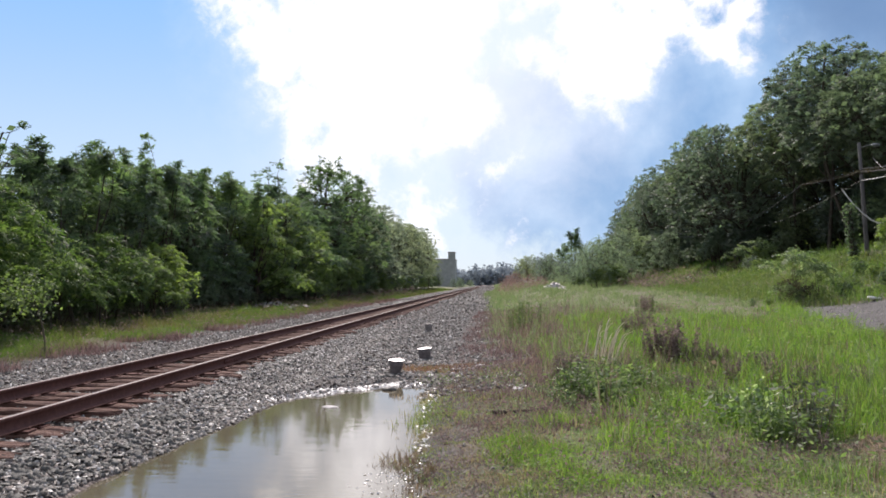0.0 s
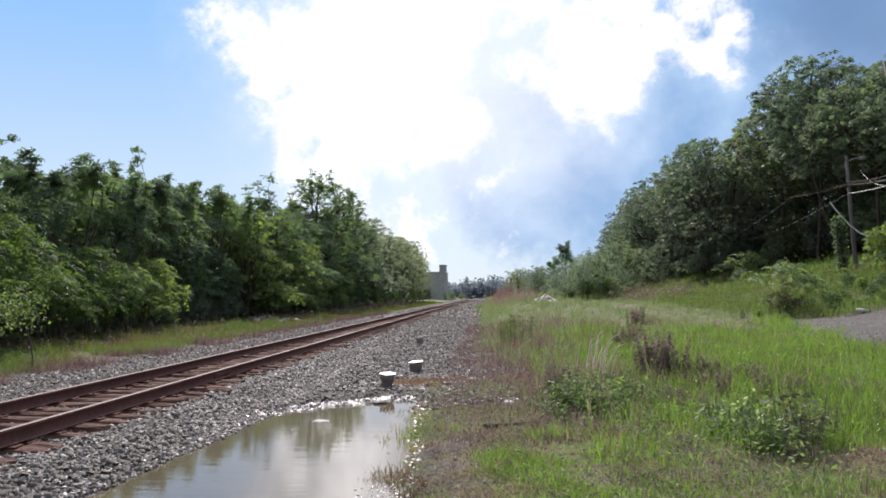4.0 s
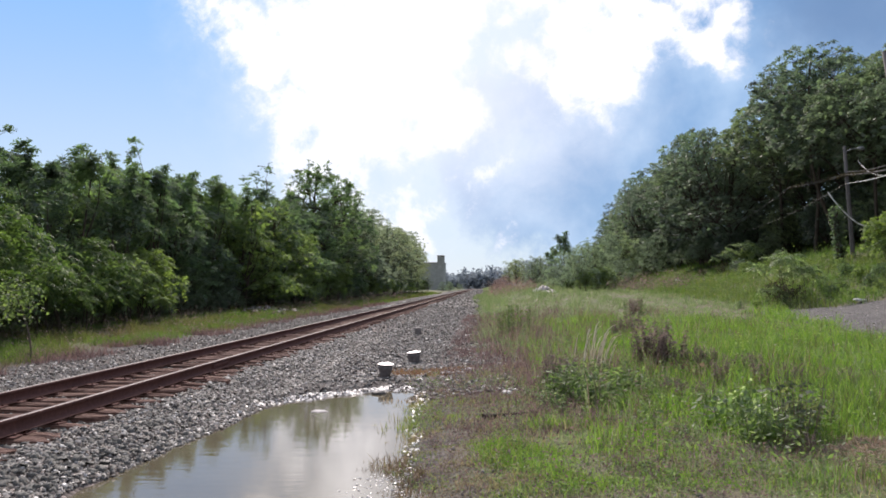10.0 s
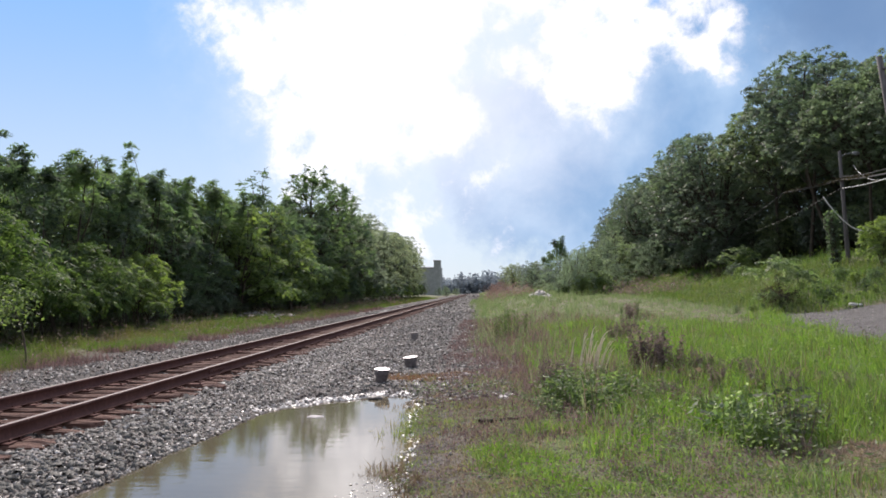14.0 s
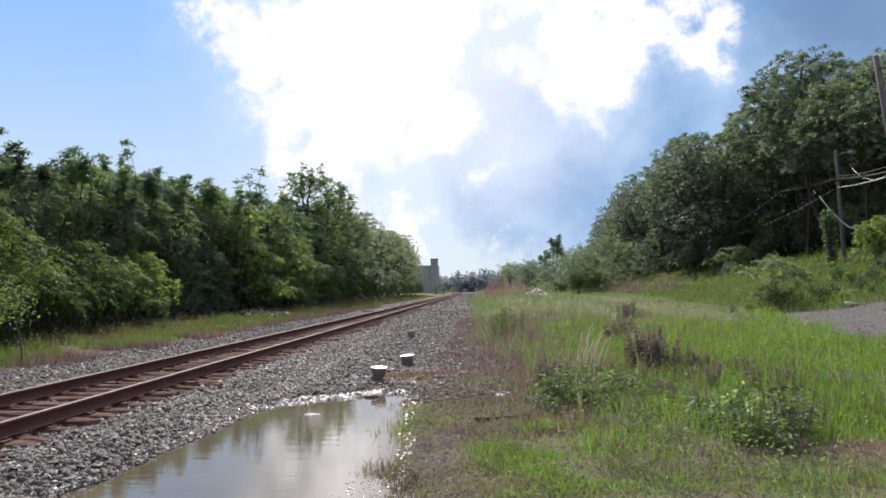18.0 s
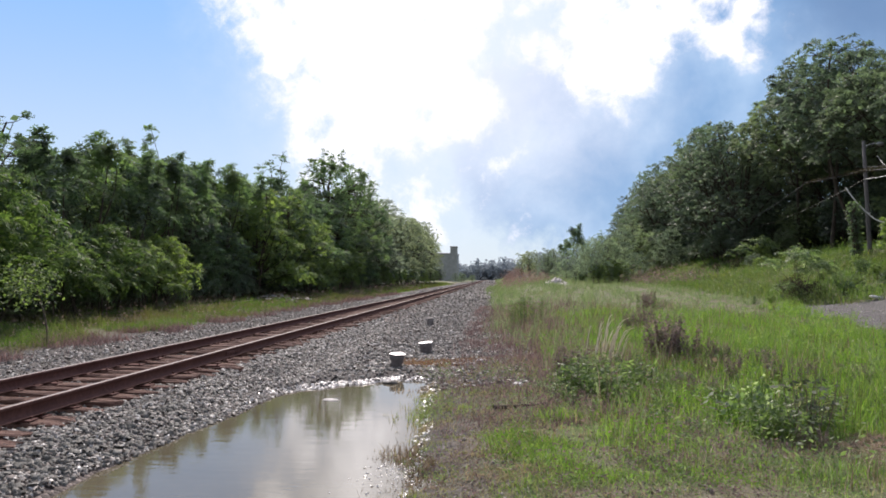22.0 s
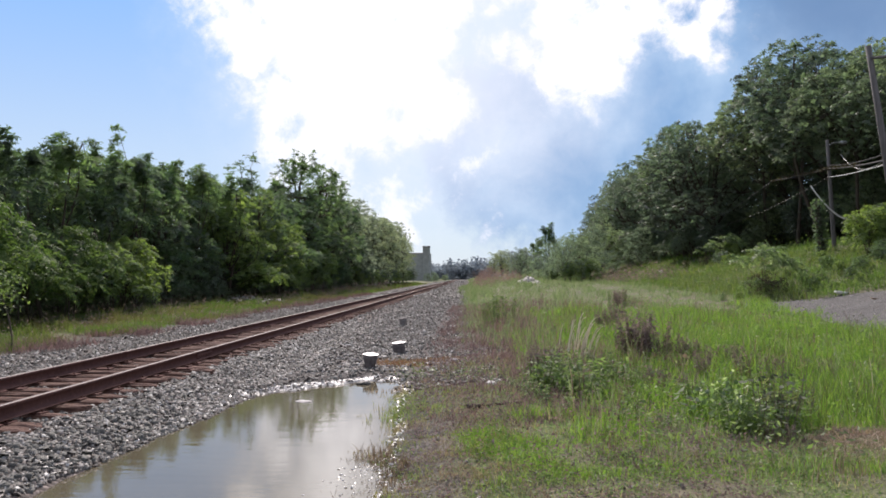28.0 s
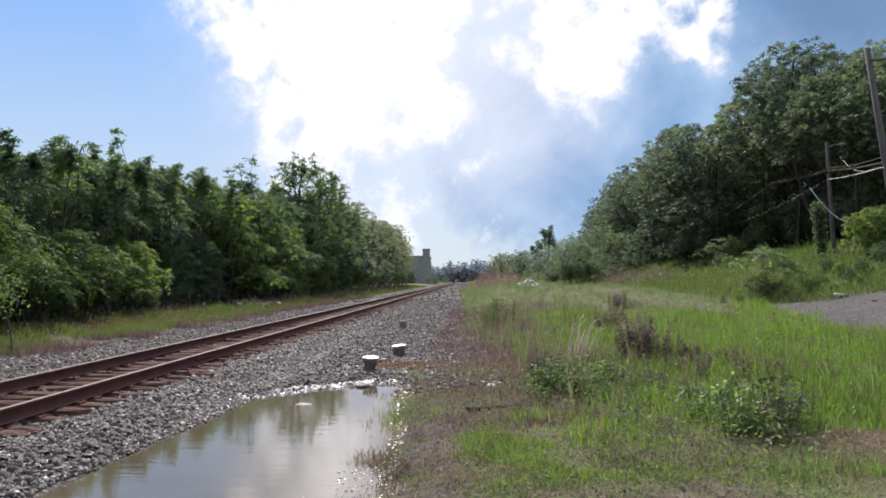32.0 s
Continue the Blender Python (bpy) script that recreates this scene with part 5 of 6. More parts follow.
def build_grass():
    def field(x, y, rng):
        edge = 1.3 + 0.5 * bumps(x, y, 0.8) + 0.3 * bumps(x, y, 2.1) - np.clip((y - 12.5) * 0.11, 0, 1.35) - np.clip((y - 75) * 0.04, 0, 1.3) + np.clip((7.5 + 0.5 * bumps(x, y, 1.1) - y) * 3, 0, 8)
        bare = ((x - 4.5) / 1.1) ** 2 + ((y - 8.0) / 0.75) ** 2 < 1 + 0.5 * bumps(x, y, 1.7)
        return (x > edge) & ~bare & off_lot(x, y) & (x < y * 0.75 + 2)

    def lush(x, y, rng):
        return field(x, y, rng) & (x > 2.5 + 0.8 * bumps(x, y, 0.6)) & (y > 8.8)

    def fringe(x, y, rng):
        return (puddle_inside(x, y) < 0.12) & (x < np.where(y < 9.2, 7.0, 2.8)) & (rng.uniform(0, 1, len(x)) < (0.35 + 0.4 * bumps(x, y, 1.2)) * np.where(y > 9.5 + 0.8 * bumps(x, y, 1.0), 0.3, 1.0))

    turf("field_grass", "tall green and straw-coloured field grass", "grass", 140000, -1.4, 30, 5.0, 170, 0.22, 0.62, 0.0042, grass_field, 41, field, 1.1, lean=0.55)
    turf("lush_grass", "thick bright green grass at the lot's edge", "grass", 112000, 1.8, 16, 8.5, 36, 0.24, 0.56, 0.0036, grass_lush, 42, lush, 0.7, lean=0.75, clump=0.16)
    turf("meadow_grass", "soft short green grass between the weeds", "grass", 90000, 1.2, 12, 6.2, 24, 0.1, 0.34, 0.004, grass_lush, 54, lambda x, y, r: field(x, y, r) & (bumps(x, y, 0.55) + 0.5 * bumps(x, y, 1.3) > -0.35), 0.8, lean=0.6, clump=0.09)
    turf("dark_grass", "deep green coarse grass in clumps through the bright grass", "grass", 34000, 2.2, 13, 9.5, 34, 0.2, 0.5, 0.005, weed_lush, 63, lambda x, y, r: field(x, y, r) & (bumps(x, y, 0.8) + 0.8 * bumps(x, y, 2.4) > 0.02), 0.8, lean=0.5, clump=0.1)
    turf("edge_grass", "tall tussocks of grass overhanging the lot's edge", "grass", 14000, 10.2, 15.0, 19, 41, 0.35, 0.7, 0.0042, grass_lush, 64, lambda x, y, r: (np.abs(x - np.interp(y, [4, 20, 26, 36, 40, 42], [11.0, 11.0, 12.2, 13.7, 13.6, 15.0]) - 0.1) < np.where(y > 29, 0.55, 0.3) + 0.55 * bumps(x, y, 0.8)), 0.3, lean=0.6, clump=0.13)
    turf("withered_grass", "low purplish dead grass on the bare earth", "dead grass", 9000, 1.3, 3.6, 7.2, 8.7, 0.04, 0.16, 0.004, leaf_brown, 65, lambda x, y, r: bumps(x, y, 1.2) + 0.6 * bumps(x, y, 2.9) > 0.05, 0.0, lean=1.2, clump=0.09)
    turf("bank_grass", "long green grass on the bank", "grass", 50000, 13, 36, 30, 130, 0.3, 0.75, 0.008, grass_bank, 43, lambda x, y, r: off_lot(x, y) & (x > 16), 0.9, clump=0.3)
    turf("dry_grass", "dry straw stalks among the green grass", "grass", 8000, 0, 14, 6, 40, 0.35, 0.85, 0.004, grass_dry, 44, field, 0.8, lean=0.25)
    turf("verge_weeds", "low sparse weeds on the gravel beside the puddle", "weeds", 110000, -1.6, 6.5, 4.6, 19, 0.05, 0.2, 0.005, grass_low, 45, fringe, 0.8, lean=0.8, clump=0.08)
    turf("verge_grass", "strip of green grass beyond the track", "grass", 130000, -18.5, -11.4, 14, 110, 0.16, 0.46, 0.0045, grass_verge, 46, lambda x, y, r: (x < -12.3 + 0.6 * bumps(x, y, 0.5)) & (r.uniform(0, 1, len(x)) < 0.6 + 0.5 * bumps(x, y, 0.7)), 1.0, clump=0.14, lean=0.6)
    turf("far_verge_grass", "strip of green grass along the distant track", "grass", 16000, -18.5, -11.4, 100, 230, 0.18, 0.5, 0.008, grass_verge, 60, lambda x, y, r: x < -12.6 + 0.6 * bumps(x, y, 0.5), 0.5, clump=0.25)
    turf("verge_straw", "low brown dead grass along the verge's edge", "grass", 26000, -13.4, -11.2, 16, 90, 0.06, 0.34, 0.006, leaf_brown, 61, lambda x, y, r: bumps(x, y, 0.9) + 0.6 * bumps(x, y, 2.3) > 0.22, 0.7, lean=0.9, clump=0.13)
    turf("red_weeds", "reddish withered weeds at the edge of the gravel", "weeds", 30000, -1.0, 1.7, 9.5, 50, 0.05, 0.26, 0.006, leaf_brown, 52, lambda x, y, r: (puddle_inside(x, y) < -0.5) & (r.uniform(0, 1, len(x)) < 0.55 + 0.5 * bumps(x, y, 1.1)), 0.5, lean=0.7)
    turf("brown_grass", "brown seeding grass through the field", "grass", 22000, 1.0, 12, 12.5, 48, 0.25, 0.7, 0.004, leaf_brown, 53, lambda x, y, r: field(x, y, r) & (bumps(x, y, 0.35) > 0.05) & (x < 4.2 + 0.8 * bumps(x, y, 0.9) + np.clip(y - 20, 0, 6)), 0.7, lean=0.4)
    turf("straw_patch", "flattened reddish straw on bare earth", "dead grass", 9000, 3.3, 5.8, 7.1, 8.9, 0.04, 0.14, 0.006, orange_straw, 49, lambda x, y, r: ((x - 4.6) / 1.3) ** 2 + ((y - 8.0) / 0.9) ** 2 < 1 + 0.4 * bumps(x, y, 1.9), 0.0, lean=2.6)
    turf("earth_straw", "scattered dead stems on the bare earth", "dead grass", 16000, -0.9, 6.0, 5.0, 15, 0.03, 0.10, 0.004, grass_dry, 50, lambda x, y, r: puddle_inside(x, y) < -0.05, 0.6, lean=1.8)
    turf("short_grass", "short fresh green grass at the edge of the bare earth", "grass", 42000, -0.5, 5.0, 6.9, 10.2, 0.08, 0.32, 0.003, grass_lush, 58, lambda x, y, r: (puddle_inside(x, y) < -0.25) & (((x - 4.6) / 1.3) ** 2 + ((y - 8.0) / 0.9) ** 2 > 1) & (bumps(x, y, 0.8) + 0.6 * bumps(x, y, 2.2) > 0.12) & (y < 9.8 + 0.5 * bumps(x, y, 1.4)), 0.2, lean=0.7, clump=0.09)
    rng = np.random.default_rng(48)
    for name, label, mat, n, x0, x1, y0, y1, size, r, fn in (
            ("field_weeds", "mixed leafy weeds through the field grass", leaf_weed, 700, 0.6, 14, 5.5, 40, 0.06, 0.14, field),
            ("brown_weeds", "low brown withered weeds at the field's edge", leaf_brown, 260, -0.6, 2.6, 7, 34, 0.035, 0.14, lambda x, y, r: puddle_inside(x, y) < -0.3),
            ("small_weeds", "small green weeds on the bare earth by the puddle", leaf_weed, 1100, -1.4, 3.0, 5.6, 16, 0.03, 0.06, lambda x, y, r: (puddle_inside(x, y) < 0.08) & (bumps(x, y, 1.3) + 0.7 * bumps(x, y, 3.1) > 0.1)),
            ("withered_weeds", "small reddish withered weeds on the earth by the puddle", leaf_brown, 700, -1.4, 2.4, 5.6, 15, 0.028, 0.05, lambda x, y, r: (puddle_inside(x, y) < 0.02) & (bumps(x, y, 1.1) + 0.7 * bumps(x, y, 2.7) < 0.1)),
            ("verge_brush", "low brown and dead brush along the far verge", leaf_dock, 340, -16.5, -11.6, 16, 130, 0.05, 0.16, lambda x, y, r: x < 0),
            ("bank_weeds", "rank weeds and brambles over the bank", weed_lush, 1000, 15.5, 29, 37, 72, 0.065, 0.2, off_lot),
            ("bank_brush", "brown brush at the foot of the wooded bank", leaf_dock, 150, 16, 23, 78, 112, 0.09, 0.2, off_lot),
            ("trackside_brush", "tawny brush beside the far track", leaf_rust, 120, 1.6, 7, 90, 190, 0.08, 0.2, off_lot)):
        x, y = scatter(rng, n, x0, x1, y0, y1, 0.8)
        k = fn(x, y, rng)
        x, y = np.repeat(x[k], 26), np.repeat(y[k], 26)
        g = 1 + y * 0.02
        P = np.stack([x, y, ground_z(x, y)], 1) + np.abs(rng.normal(size=(len(x), 3)) * np.array([0, 0, 1.3])) * r * g[:, None] + rng.normal(size=(len(x), 3)) * np.array([1, 1, 0]) * r * g[:, None]
        tagged(new(name, mesh_np(name, *leaf_arrays(P, size * g, rng, 0.1, 0.2), mat)), label, "weeds", kind="stuff")
    turf("far_grass", "hazy rough grass beside the distant track", "grass", 26000, 0.8, 40, 140, 420, 0.3, 0.9, 0.012, grass_field, 62, lambda x, y, r: x > 1.2 + 0.5 * bumps(x, y, 0.2), 0.6, lean=0.5, clump=0.5)
    turf("near_grass", "short grass where the footpath meets the track", "grass", 16000, 0.6, 9, -6, 6, 0.08, 0.3, 0.006, grass_field, 57, None, 0.0, lean=0.6)
    turf("reed_stalks", "thin pale weed stalks standing in the puddle's edge", "weeds", 9000, -1.9, -0.2, 5.8, 14, 0.06, 0.3, 0.005, grass_low, 47, lambda x, y, r: (np.abs(puddle_inside(x, y) - 0.12) < 0.34) & (r.uniform(0, 1, len(x)) < 0.6 + 0.6 * bumps(x, y, 1.5)), 0.6, lean=0.25, clump=0.05)
    turf("drowned_weeds", "dark drowned weed stems standing in the puddle", "weeds", 3000, -1.6, -0.6, 7.2, 9.4, 0.14, 0.38, 0.005, grass_dry, 59, lambda x, y, r: ((x + 1.08) / 0.46) ** 2 + ((y - 8.2) / 0.85) ** 2 < 1 + 0.6 * bumps(x, y, 2.6), 0.0, lean=0.6, clump=0.05)
    turf("rim_grass", "low green grass and moss along the puddle's edge", "grass", 17000, -1.5, 0.8, 5.2, 14.5, 0.04, 0.17, 0.005, grass_low, 55, lambda x, y, r: (puddle_inside(x, y) < 0.18) & (puddle_inside(x, y) > -1.2), 0.6, lean=0.7, clump=0.07)
    turf("orange_weeds", "strip of orange-brown dead weeds by the posts", "weeds", 5500, -2.0, -0.2, 16.9, 18.2, 0.04, 0.12, 0.006, orange_mat, 56, None, 0.2, lean=1.0)


build_grass()


def make_weed(name, label, h, r, leaf, mat, rng, stems=9, leaves=260, stem_mat=None, slim=0.32, splay=0.35, thick=0.007):
    """An upright weed: several thin stems with leaves along them."""
    w = thing(name, label, "weed")
    pts = []
    for k in range(stems):
        a, d = rng.uniform(0, 6.28), r * math.sqrt(rng.uniform(0.05, 1))
        tip = np.array([math.cos(a) * d, math.sin(a) * d, h * rng.uniform(0.65, 1.05)])
        foot = np.array([tip[0] * splay, tip[1] * splay, -0.05])
        s = tube([foot, foot + (tip - foot) * 0.55 + rng.normal(0, 0.02, 3), tip], [thick, thick * 0.85, thick * 0.45], 5)
        part("stem", mesh_np("stem", *s, stem_mat or leaf_weed, True), w)
        t = rng.uniform(0.12, 1, leaves // stems)[:, None]
        pts.append(foot + (tip - foot) * t + rng.normal(0, leaf * 0.5, (leaves // stems, 3)))
    part("leaves", mesh_np("leaves", *leaf_arrays(np.concatenate(pts), leaf, rng, slim=slim, flat=0.35), mat), w, kind="stuff")
    return w


def build_weeds():
    rng = np.random.default_rng(51)
    broad = [make_weed("broadleaf_weed", "leafy broadleaf weed growing in the grass", 0.5, 0.30, q, leaf_weed, rng, 9, n, slim=0.17) for q, n in ((0.12, 100), (0.095, 170), (0.08, 190))]
    dock = make_weed("dead_dock", "brown withered dock plant among green grass", 0.95, 0.42, 0.06, leaf_dock, rng, 20, 1000, leaf_dock, splay=0.45, thick=0.004)
    straw = thing("dry_stalks", "bundle of pale dead stalks arching over in the grass", "weed")
    for k in range(15):
        a, d, h = rng.normal(0.2, 0.9), rng.uniform(0.05, 0.34), rng.uniform(0.55, 1.1)
        q = np.array([math.cos(a) * d, math.sin(a) * d, 0])
        f = np.append(rng.normal(0, 0.11, 2), -0.05)
        pts = [f + q * t ** 1.8 + np.array([0, 0, h * (t - 0.22 * t ** 5)]) for t in np.linspace(0, 1, 7)]
        part("stalk", mesh_np("stalk", *tube(pts, [0.006, 0.0075, 0.008, 0.008, 0.0075, 0.006, 0.003], 5), straw_stem, True), straw)

    glossy = make_weed("glossy_weed", "leafy weed with large pale glossy leaves", 0.6, 0.42, 0.12, leaf_glossy, rng, 8, 64, leaf_weed, slim=0.24, splay=0.4)
    dark = make_weed("dark_weed", "dark bushy weed with purplish leaves and black stems", 0.9, 0.36, 0.085, leaf_shade, rng, 11, 130, leaf_dock, slim=0.26, splay=0.5, thick=0.005)
    lance = make_weed("tall_weed", "tall dark green weed standing above the grass", 1.3, 0.10, 0.12, weed_lush, rng, 5, 110, leaf_shade, slim=0.14, splay=0.6)

    def put(base, rows, lean=0.0):
        for x, y, s in rows:
            if ((x - 4.6) / 1.2) ** 2 + ((y - 8.0) / 0.85) ** 2 < 1:
                continue
            copy_thing(base, pose(x, y, float(ground_z(x, y)), 0, lean, 0) @ pose(0, 0, 0, 0, 0, rng.uniform(0, 360)) @ Matrix.Scale(s, 4))
    # the smallest pair, near (3.4, 8.4), stands in for a shadowed patch
    put(dock, ((3.5, 15.8, 0.95), (3.8, 15.6, 0.85), (3.7, 16.1, 1.05), (3.35, 15.9, .75), (4.5, 12.6, 0.5), (4.1, 13.2, 0.5), (4.9, 12.2, 0.45), (1.55, 14.2, 0.5), (3.34, 8.42, 0.24), (3.5, 8.36, 0.2), (2.9, 11.6, .45), (3.2, 11.2, .4), (5.6, 11.9, .4), (4.25, 15.4, 0.6)))
    # first eleven: low docks standing in for dark shade in grass hollows
    put(dock, ((4.0, 15.3, .5), (4.25, 15.0, .45), (4.5, 15.2, .5), (4.7, 14.8, .42), (5.0, 14.6, .45), (5.3, 14.9, .4), (5.7, 13.9, .34), (6.0, 13.6, .3), (6.3, 13.5, .32), (6.7, 13.4, .28), (5.4, 13.8, .36), (7.6, 39, .9), (8.1, 40.2, 1.0), (4.75, 24.9, .75), (5.1, 25.6, .8), (4.5, 25.4, .7), (8.4, 42.5, .9), (1.4, 13.5, .55), (1.3, 13.9, .6), (1.5, 13.2, .4)))
    put(glossy, ((3.15, 9.1, .8), (3.1, 9.7, 1.0), (2.9, 9.5, .8), (3.3, 9.5, .9), (3.6, 8.9, .7), (3.35, 8.65, .6), (1.1, 11.0, .5), (0.9, 11.7, .5), (1.55, 11.6, .65), (1.35, 12.6, .7), (1.8, 13.2, .6), (0.8, 12.6, .4), (2.2, 10.2, .5), (2.0, 9.4, .45), (1.4, 10.3, .4),
                 (4.1, 9.4, .5), (4.4, 10.0, .55), (3.9, 10.3, .6), (2.4, 8.9, .4), (4.8, 9.3, .4), (2.6, 10.7, .5), (3.4, 10.6, .55), (5.2, 10.4, .5)))
    put(dark, ((3.5, 8.75, .95), (3.68, 9.0, .9), (3.95, 9.1, .6)))
    put(lance, ((0.9, 27.2, 1.0), (1.15, 27.8, 1.1), (0.75, 28.3, .9), (1.4, 28.6, 1.05), (1.05, 29.5, 1.1), (0.6, 27.0, .8), (1.8, 29.0, 1.0), (7.2, 38.4, .9), (8.1, 38.8, 1.0)))
    put(straw, ((2.2, 15.3, 1.35),), 2.0)
    put(straw, ((2.4, 15.7, 1.1),), 6.0)
    for k in range(3):
        rows = [(rng.normal(3.2, 0.5), rng.normal(9.6, 0.6), rng.uniform(0.5, 0.9)) for _ in range(2)]
        rows += [(rng.normal(1.7, 0.35), rng.normal(12.6, 0.9), rng.uniform(0.6, 1.1)) for _ in range(9)]
        rows += [(rng.uniform(1.0, 5.5), rng.uniform(9.5, 16), rng.uniform(0.4, 0.7)) for _ in range(5)]
        put(broad[k], rows)
    for k in (*broad, dock, straw, glossy, dark, lance):
        for o in (*k.children_recursive, k):
            bpy.data.objects.remove(o)
    # thin sapling beyond the track
    x, y = -12.4, 20.2
    s = thing("sapling", "thin sapling with a tuft of light green leaves beyond the track", "sapling", (x, y, float(ground_z(x, y)) - 0.05))
    part("stem", mesh_np("stem", *limb((0, 0, 0), (-0.45, 0, 1.8), 0.03, 0.012, rng, 0.05, 5), bark, True), s)
    P = np.array([-0.75, 0, 1.75]) + rng.normal(size=(800, 3)) * np.array([0.4, 0.4, 0.32])
    part("leaves", mesh_np("leaves", *leaf_arrays(P, 0.1, rng), leaf_bright), s, kind="stuff")
    # heap of pale rubble in the distance, and a white scrap on the lot
    hx, hy = 6.4, 78.0
    heap = thing("rubble_heap", "low heap of pale broken rubble in the grass", "rubble", (hx, hy, float(ground_z(hx, hy)) - 0.3))
    P = np.stack([rng.normal(0, 0.85, 220), rng.normal(0, 0.9, 220), np.zeros(220)], 1)
    P[:, 2] = 0.9 * np.exp(-(P[:, 0] ** 2 / 1.2 + P[:, 1] ** 2 / 2))
    part("rubble", mesh_np("rubble", *stone_arrays(P, rng.uniform(0.15, 0.4, 220), rng), rubble), heap, kind="stuff")
    bm = bmesh.new()
    bmesh.ops.create_cube(bm, size=1)
    bmesh.ops.scale(bm, vec=(0.55, 0.34, 0.12), verts=bm.verts)
    bmesh.ops.bevel(bm, geom=list(bm.edges), offset=0.03, segments=2, affect="EDGES")
    sx, sy = 18.1, 37.1
    ob = new("foam_scrap", bm_mesh("foam_scrap", bm, white_foam, True))
    ob.matrix_basis = pose(sx, sy, float(ground_z(sx, sy)) + 0.14, 6, 5, 12)
    tagged(ob, "white scrap of foam lying on the gravel lot", "litter")
    P = np.stack([rng.normal(3.8, 0.2, 45), rng.normal(14.6, 0.4, 45), np.zeros(45)], 1)
    P[:, 2] = ground_z(P[:, 0], P[:, 1]) + rng.uniform(0.12, 0.3, 45)
    tagged(new("dead_leaves", mesh_np("dead_leaves", *leaf_arrays(P, 0.1, rng), grass_dry)), "pale dead leaves caught under the withered dock", "dead leaves", kind="stuff")
    n = 150
    x = rng.uniform(15.5, 22.5, n)
    P = np.stack([x, np.interp(x, [11, 15, 19, 30, 40], [41.0, 40.5, 35.5, 28.0, 26.0]) - np.abs(rng.normal(0, 0.35, n)), np.zeros(n)], 1)
    P[:, 2] = ground_z(P[:, 0], P[:, 1]) + 0.01
    tagged(new("edge_stones", mesh_np("edge_stones", *stone_arrays(P, rng.uniform(0.03, 0.10, n), rng), concrete)), "pale stones and broken bits along the lot's edge", "stones", kind="stuff")
    n = 2600
    x, y = rng.uniform(11.2, 26, n), rng.uniform(18, 40, n)
    k = ~off_lot(x, y) & ~off_lot(x - 0.4, y + 0.4)
    P = np.stack([x, y, ground_z(x, y) + 0.035], 1)[k]
    tagged(new("lot_stones", mesh_np("lot_stones", *stone_arrays(P, rng.uniform(0.02, 0.065, len(P)), rng), stone_mat)), "loose small stones scattered over the gravel lot", "stones", kind="stuff")
    # litter along the far edge of the lot, a pale bag up the bank
    for x, y, sx, sy, sz, turn, mat, lab in ((17.9, 33.6, .5, .12, .05, 20, orange_straw, "weathered board lying at the lot's edge"), (18.8, 33.4, .22, .16, .1, 70, white_foam, "white scrap lying at the lot's edge"),
                                             (20.2, 32.6, .3, .2, .14, 10, white_foam, "white scrap lying at the lot's edge"), (23.0, 90.0, .5, .4, .45, 0, white_foam, "small white bag left on the bank")):
        bm = bmesh.new()
        bmesh.ops.create_cube(bm, size=1)
        bmesh.ops.scale(bm, vec=(sx, sy, sz), verts=bm.verts)
        bmesh.ops.bevel(bm, geom=list(bm.edges), offset=sz * 0.25, segments=2, affect="EDGES")
        for v in bm.verts:
            v.co += Vector(rng.normal(0, sz * 0.08, 3))
        ob = new("board" if "board" in lab else "litter", bm_mesh("litter", bm, mat, True))
        ob.matrix_basis = pose(x, y, float(ground_z(x, y)) + sz * 0.5 + 0.02, 3, 4, turn)
        tagged(ob, lab, "litter")
    hx, hy = -16.6, 56.0
    heap = thing("stone_pile", "scattered pile of grey broken stones by the far trees", "stones", (hx, hy, float(ground_z(hx, hy)) - 0.05))
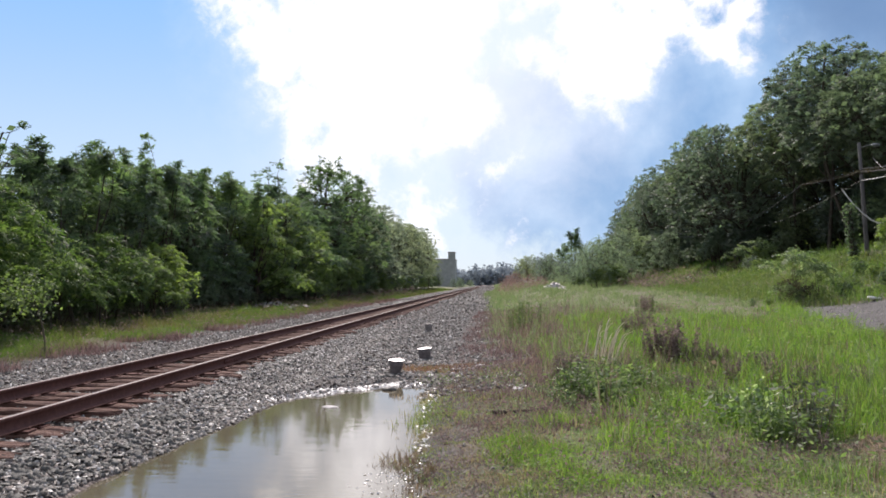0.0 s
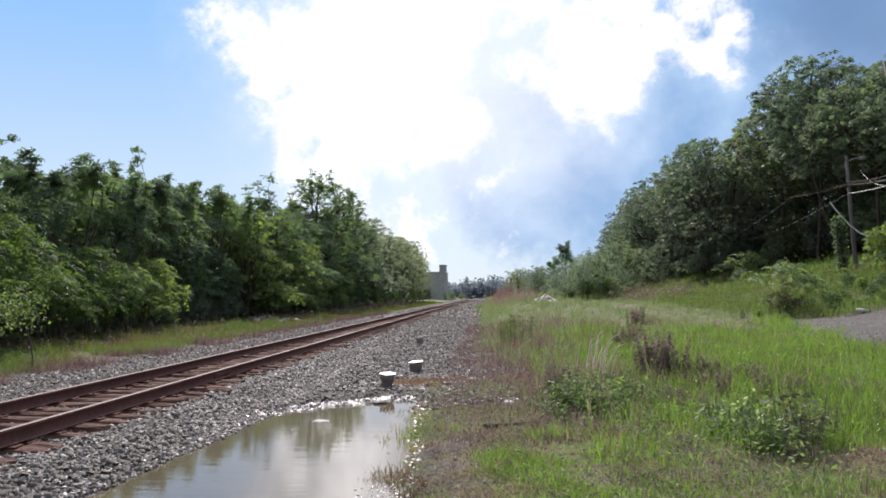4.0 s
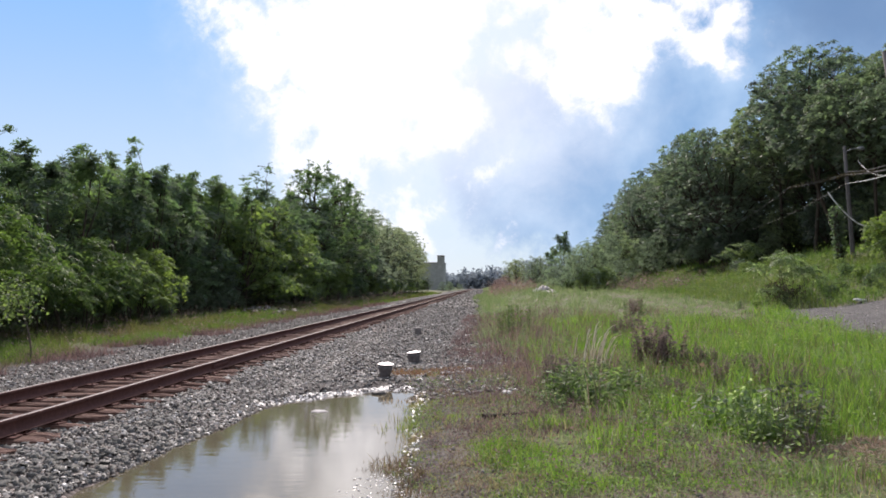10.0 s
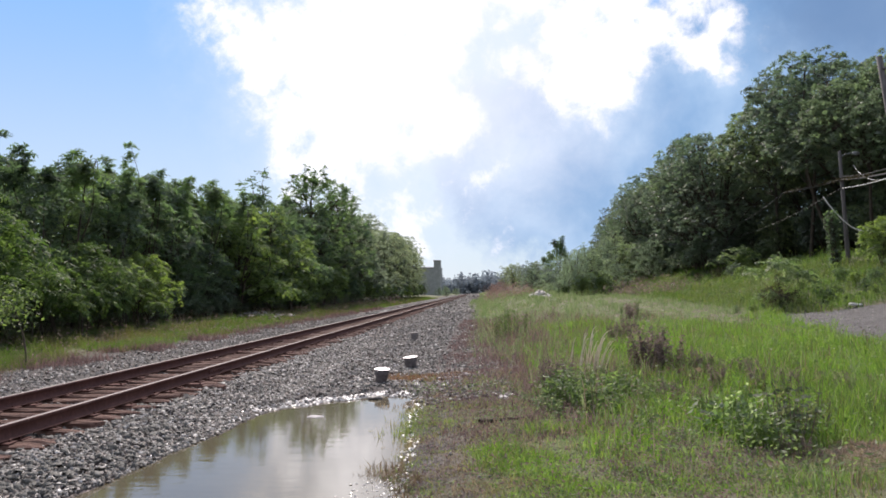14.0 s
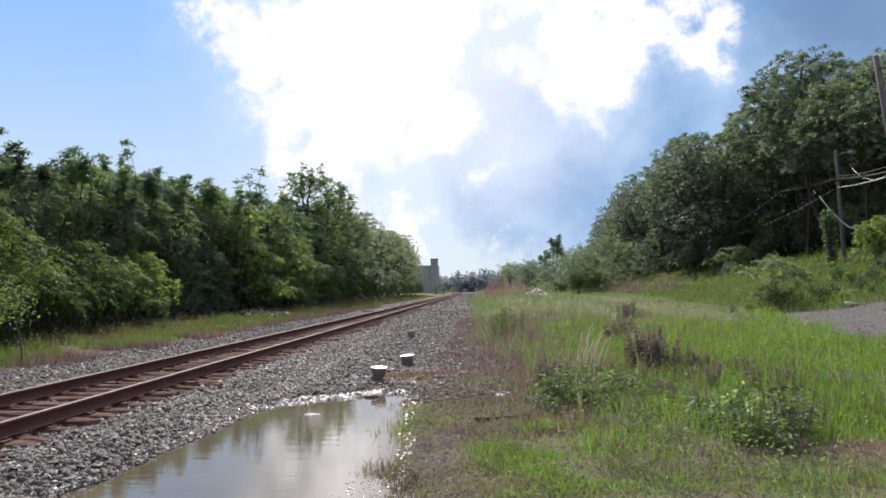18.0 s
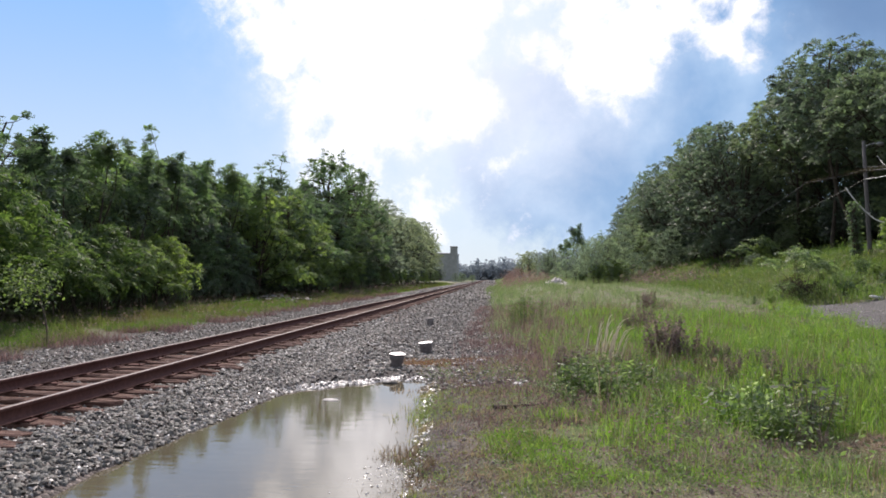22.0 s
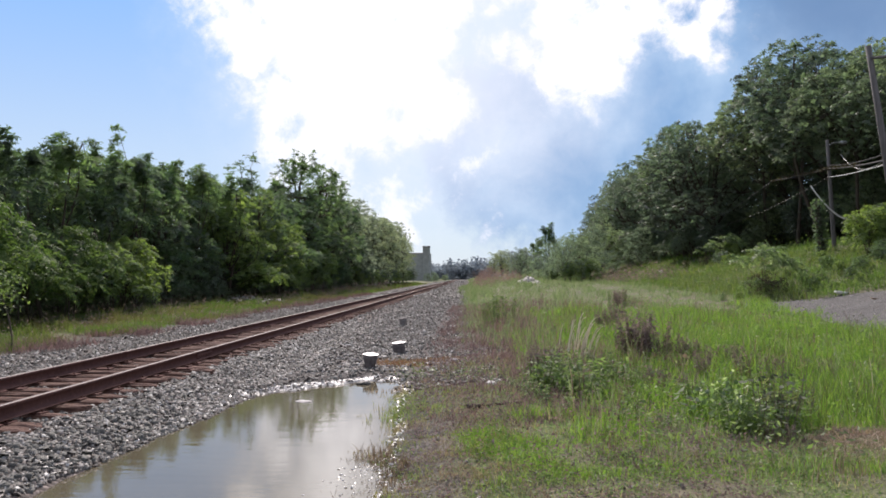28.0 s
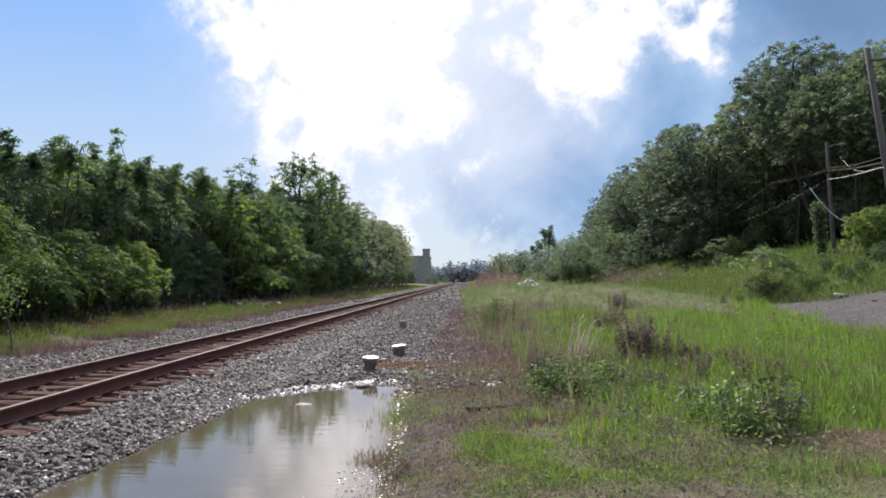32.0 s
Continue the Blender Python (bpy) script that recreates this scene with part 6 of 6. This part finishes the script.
    P = np.stack([rng.normal(0, 1.1, 120), rng.normal(0, 3.0, 120), np.zeros(120)], 1)
    P[:, 2] = 0.4 * np.exp(-(P[:, 0] ** 2 / 2 + P[:, 1] ** 2 / 9))
    part("rubble", mesh_np("rubble", *stone_arrays(P, rng.uniform(0.12, 0.4, 120), rng), stone_mat), heap, kind="stuff")
    # fallen branch at the edge of the gravel
    x, y = 0.35, 10.9
    br = thing("fallen_branch", "dark fallen branch lying on the gravel", "branch", (x, y, float(ground_z(x, y)) + 0.03))
    part("wood", mesh_np("wood", *join([limb((-0.35, -0.15, -0.01), (0.4, 0.25, 0.0), 0.036, 0.016, rng, 0.012), limb((0.05, 0.05, 0.0), (0.4, -0.05, 0.04), 0.018, 0.007, rng, 0.02)]), bark, True), br)


build_weeds()


def motions():
    """Wind in the trees beyond the track: the plumes bend and recover, the crowns below them stir a little."""
    gust = [(0, 1.5), (1, 10.5), (2, 3.9), (3, -4.3), (4, 0.5), (5.5, 4.7), (7, 2.6), (8, 0.9), (9.5, 2.7), (10.5, -0.8), (12, 8.6), (13, 1.1), (14, -4.2), (15.5, -1), (17, -3.2), (18, -0.1), (19.5, -5.9),
            (21, 0.9), (21.5, 3.6), (23, -1.3), (24.5, -11.3), (25.5, -6.4), (26.5, -3), (28.5, -7.1), (29.5, 7.8), (30.5, 7.6), (32, -7.1)]
    ts, vs = [g[0] for g in gust], [g[1] for g in gust]
    calm = [o for o in bpy.data.objects if o.parent is None and o.name.startswith("tree") and o.location.x < -15 and o not in plumes]
    calm = sorted(calm, key=lambda o: o.location.y)[:6]
    for k, o in enumerate(plumes + calm):
        at = o.matrix_basis.copy()
        share = (0.18 if k == 0 else 0.07) if o in plumes else 0.025
        rows = []
        for t in ts:
            a = share * float(np.interp(t - 0.35 * k, ts, vs)) + share * 0.8 * math.sin(t * 1.9 + k)
            rows.append((t, Matrix.Translation(at.translation) @ pose(0, 0, 0, a * 0.3, a, 0) @ Matrix.Translation(-at.translation) @ at))
        walk(o, rows)


motions()
